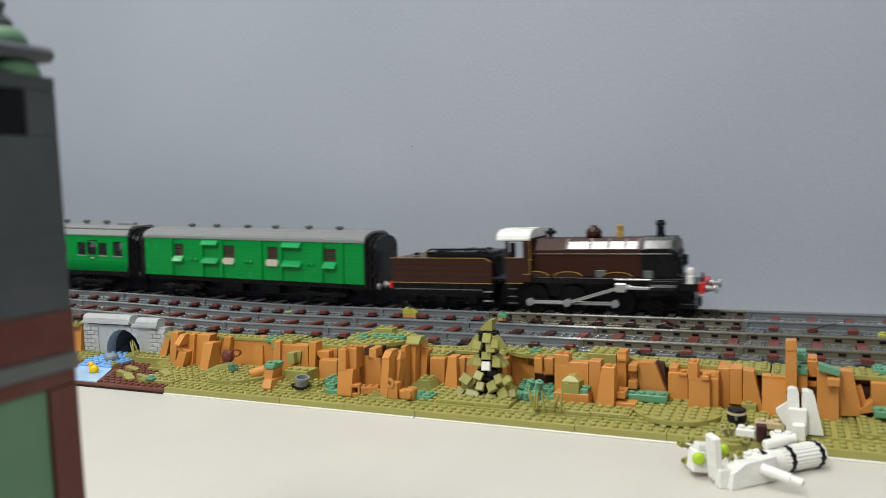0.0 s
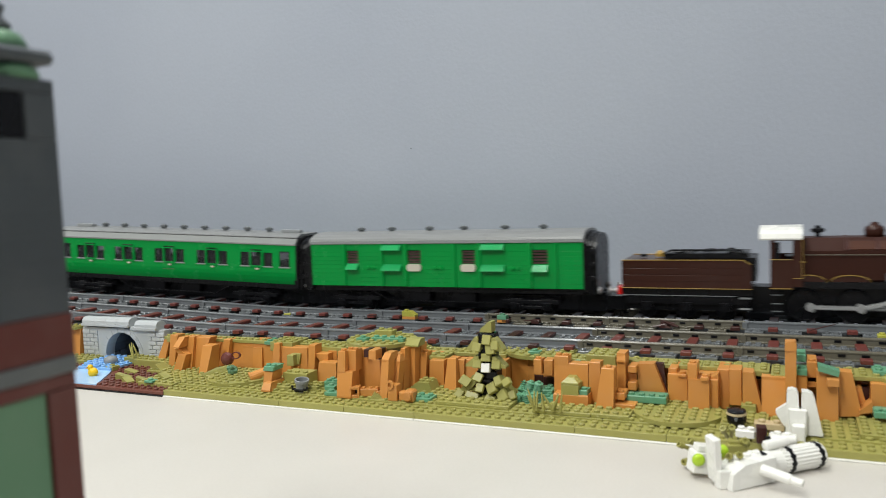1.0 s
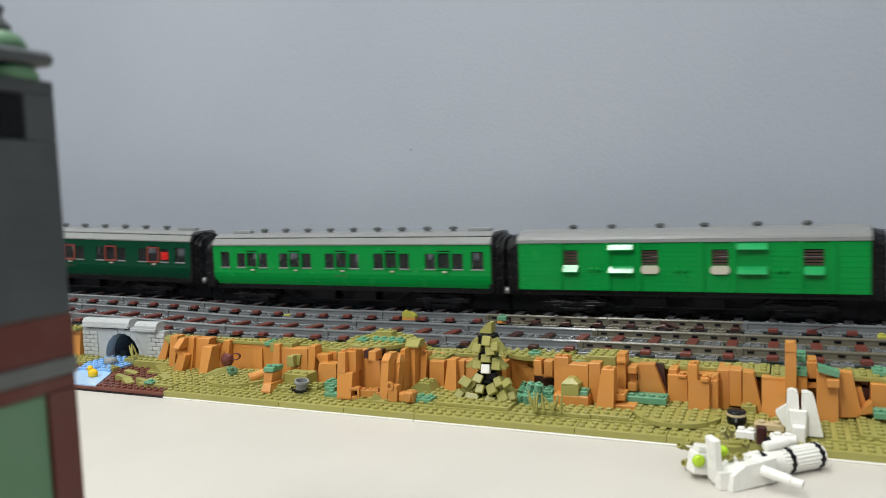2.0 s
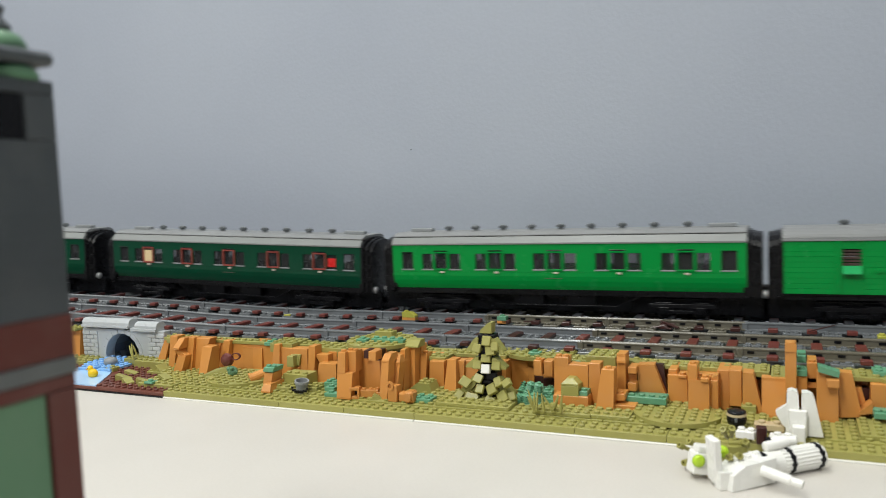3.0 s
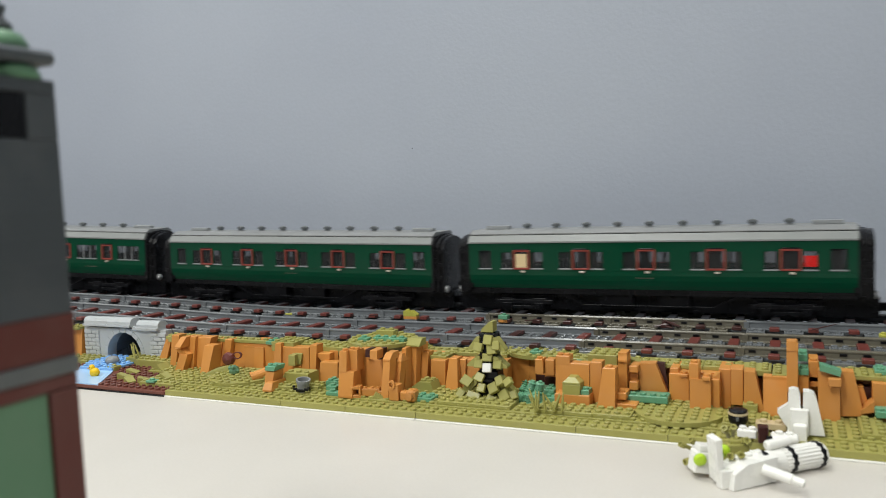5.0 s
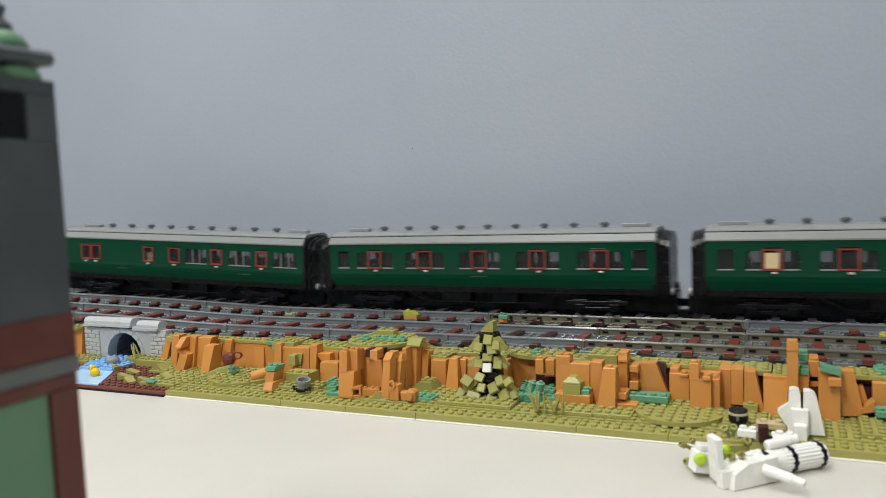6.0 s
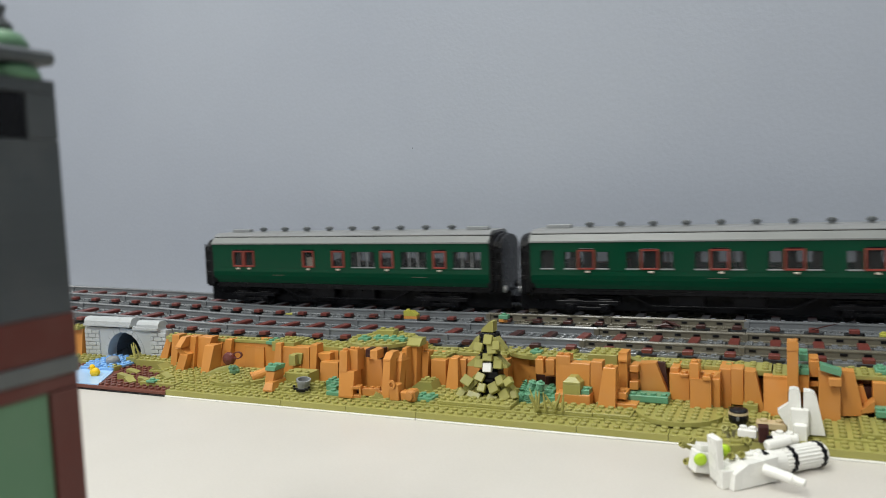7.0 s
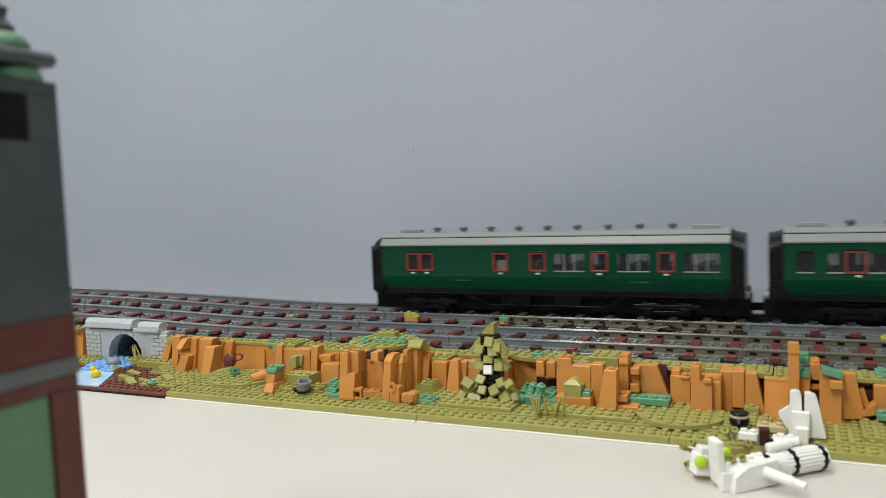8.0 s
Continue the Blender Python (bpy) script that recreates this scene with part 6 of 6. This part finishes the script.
def tender(head):
    t = car("tender", "brown toy coal tender with gold lining and black coal", "toy tender", head)
    bm = bmesh.new()
    box(bm, -59, 52, -32, 32, 33, 60)
    hull(bm, [(52, -32, 33), (59, -32, 33), (59, 32, 33), (52, 32, 33), (52, -32, 60), (59, -32, 56), (59, 32, 56), (52, 32, 60)],
         [(0, 3, 2, 1), (4, 5, 6, 7), (0, 1, 5, 4), (1, 2, 6, 5), (2, 3, 7, 6), (3, 0, 4, 7)])
    for z in (40, 46.4, 52.8):
        box(bm, -59.2, 52, -32.3, 32.3, z, z + 6, 0.25)
    part("tank", bm, "brown", t)
    for s in (-1, 1):
        bm = bmesh.new()
        y0, y1 = min(s * 31.8, s * 32.8), max(s * 31.8, s * 32.8)
        box(bm, -59.5, 52, y0, y1, 60, 60.7, 0.1)
        box(bm, -59.5, 59, y0, y1, 33, 33.6, 0.1)
        hull(bm, [(52, y0, 60), (59, y0, 56), (59, y1, 56), (52, y1, 60), (52, y0, 60.7), (59, y0, 56.7), (59, y1, 56.7), (52, y1, 60.7)],
             [(0, 3, 2, 1), (4, 5, 6, 7), (0, 1, 5, 4), (1, 2, 6, 5), (2, 3, 7, 6), (3, 0, 4, 7)])
        part("lining", bm, "gold", t, "thin gold lining")
    bm = bmesh.new()
    box(bm, -20, 56, -24, 24, 60.6, 66)
    for k in range(26):
        x, y = -14 + (k * 37 % 66), -20 + (k * 23 % 40)
        box(bm, x - 4, x + 4, y - 4, y + 4, 63, 66 + (k * 7 % 3), 1.2)
    prism(bm, [(-21, 66), (-14, 70), (50, 70), (54, 66), (52, 66), (49, 68.6), (-13, 68.6), (-19, 66)], -26, -23, "y")
    box(bm, 52, 63, -25, 25, 40, 62)
    part("coal_load", bm, "black", t, "heap of black coal behind rails")
    bm = bmesh.new()
    lathe(bm, [(4.4, 0), (4.4, 3), (3, 5), (1.5, 6)], -27, 0, 61, "z", 14)
    part("filler_cap", bm, "gold", t, "gold filler cap")
    bm = bmesh.new()
    lathe(bm, [(3.4, 0), (3.4, 2.4)], -43, 0, 61, "z", 12)
    part("vent_cap", bm, "black", t)
    bm = bmesh.new()
    box(bm, -60, 60, -28, 28, 23, 29.3)
    box(bm, -84, -56, -13, 13, 5, 19)
    box(bm, -56, 56, -24, 24, 8, 26)
    for s in (-1, 1):
        box(bm, -56, 56, s * 27 - 1, s * 27 + 1, 14, 21)
        for x in (-36, 0, 36):
            box(bm, x - 5, x + 5, s * 28 - 2, s * 28 + 2, 8, 16)
    box(bm, 58, 84, -5, 5, 9, 14)
    part("tender_frame", bm, "black", t)
    for s in (-1, 1):
        plain("frame_line", "mid_grey", [(-58, 46, min(s * 27.8, s * 28.8), max(s * 27.8, s * 28.8), 25.4, 26.2)], t)
        plain("step", "mid_grey", [(48, 58, min(s * 26, s * 30), max(s * 26, s * 30), 10, 11.4)], t)
        plain("step", "mid_grey", [(48, 58, min(s * 26, s * 30), max(s * 26, s * 30), 20, 21.4)], t)
    plain("buffer_beam", "red", [(-64, -60, -30, 30, 26, 34)], t, "red buffer beam")
    for y in (-21, 21):
        bm = bmesh.new()
        lathe(bm, [(3, 0), (3, -4), (2, -4), (2, -8), (4, -8.4), (4, -10)], -64, y, 29, "x", 12)
        part("buffer", bm, "silver", t, "shiny silver buffer", True)
    settle(t, 3.5, {"tank", "lining", "coal_load", "filler_cap", "vent_cap", "frame_line", "buffer_beam", "buffer"})
    for x in (-36, 0, 36):
        wheel(t, x, 9, 9, 21)


DRIVERS = (-61.0, -21.0, 27.0)
CRANK, ROD_LENGTH, FIRST_TURN = 5.5, 56.0, 225.0
engine(-184)
tender(-348)
luggage_van(VAN_C)
saloon(COACH_C, "bright_green", "bright_green", "bright green toy passenger coach with grey roof")
saloon(COACH_C - 412, "dark_green", "frame_red", "dark green toy coach, red door frames, cream and red panels inside", ((-125.5, "cream", 6.0, 48.5, 63.0), (145.5, "red", 5.2, 50.5, 60.5)))
saloon(COACH_C - 824, "dark_green", "frame_red", "dark green toy passenger coach with red door frames")
brake_coach(COACH_C - 1236)


# ---- the train's run ----
RUN = ((0.0, 0.0), (0.5, 127.5), (1.0, 255.0), (1.5, 382.5), (3.0, 759.5), (3.5, 886.0), (4.0, 1013.5), (4.5, 1140.5), (6.0, 1500.0), (6.5, 1619.0), (7.0, 1740.5), (7.5, 1860.0), (8.0, 1978.5))


def run(t):
    """Distance run at t seconds, in millimetres (smooth through RUN)."""
    n = len(RUN)
    slope = []
    for i in range(n):
        a, b_ = RUN[max(i - 1, 0)], RUN[min(i + 1, n - 1)]
        slope.append((b_[1] - a[1]) / (b_[0] - a[0]))
    for i in range(n - 1):
        (t0, s0), (t1, s1) = RUN[i], RUN[i + 1]
        if t <= t1:
            h = t1 - t0
            u = (t - t0) / h
            return (s0 * (1 + 2 * u) * (1 - u) ** 2 + slope[i] * h * u * (1 - u) ** 2 + s1 * u * u * (3 - 2 * u) + slope[i + 1] * h * u * u * (u - 1))
    return RUN[-1][1]


def car_pose(middle, half):
    xa, za, _, ya, _ = on_line(middle - half)
    xb, zb, _, yb, _ = on_line(middle + half)
    tip, turn = math.degrees(math.atan2(za - zb, xb - xa)), math.degrees(math.atan2(yb - ya, xb - xa))
    return pose((xa + xb) / 2000, (FAR_Y + (ya + yb) / 2) / 1000, (RAIL_Z + (za + zb) / 2) / 1000, 0, tip, turn)


def motions():
    times = [i / 10 for i in range(81)]
    for t, middle in TRAIN:
        walk(t, [(s, car_pose(middle + run(s), 45 if t.name == "tender" else 110)) for s in times])
    fast = [i / 30 for i in range(241)]
    travel = [run(s) for s in fast]
    for ob, x, z, r in SPINNING:
        walk(ob, [(s, pose(x / 1000, 0, z / 1000, 0, (FIRST_TURN if r > 12 else 0) + math.degrees(d / r))) for s, d in zip(fast, travel)])
    for rod, main, cross, side in RODS:
        rows = ([], [], [])
        for s, d in zip(fast, travel):
            a = radians(FIRST_TURN) + d / 15.2 + (0 if side < 0 else math.pi / 2)
            px, pz = CRANK * math.sin(a), 15.2 + CRANK * math.cos(a)
            rows[0].append((s, pose(px / 1000, side * 0.0275, pz / 1000)))
            x0, rise = DRIVERS[1] + px, 28.0 - pz
            reach = math.sqrt(ROD_LENGTH ** 2 - rise ** 2)
            rows[1].append((s, pose(x0 / 1000, side * 0.0305, pz / 1000, 0, -math.degrees(math.atan2(rise, reach)))))
            rows[2].append((s, pose((x0 + reach) / 1000, side * 0.031, 0.028)))
        for ob, r in zip((rod, main, cross), rows):
            walk(ob, r)


motions()
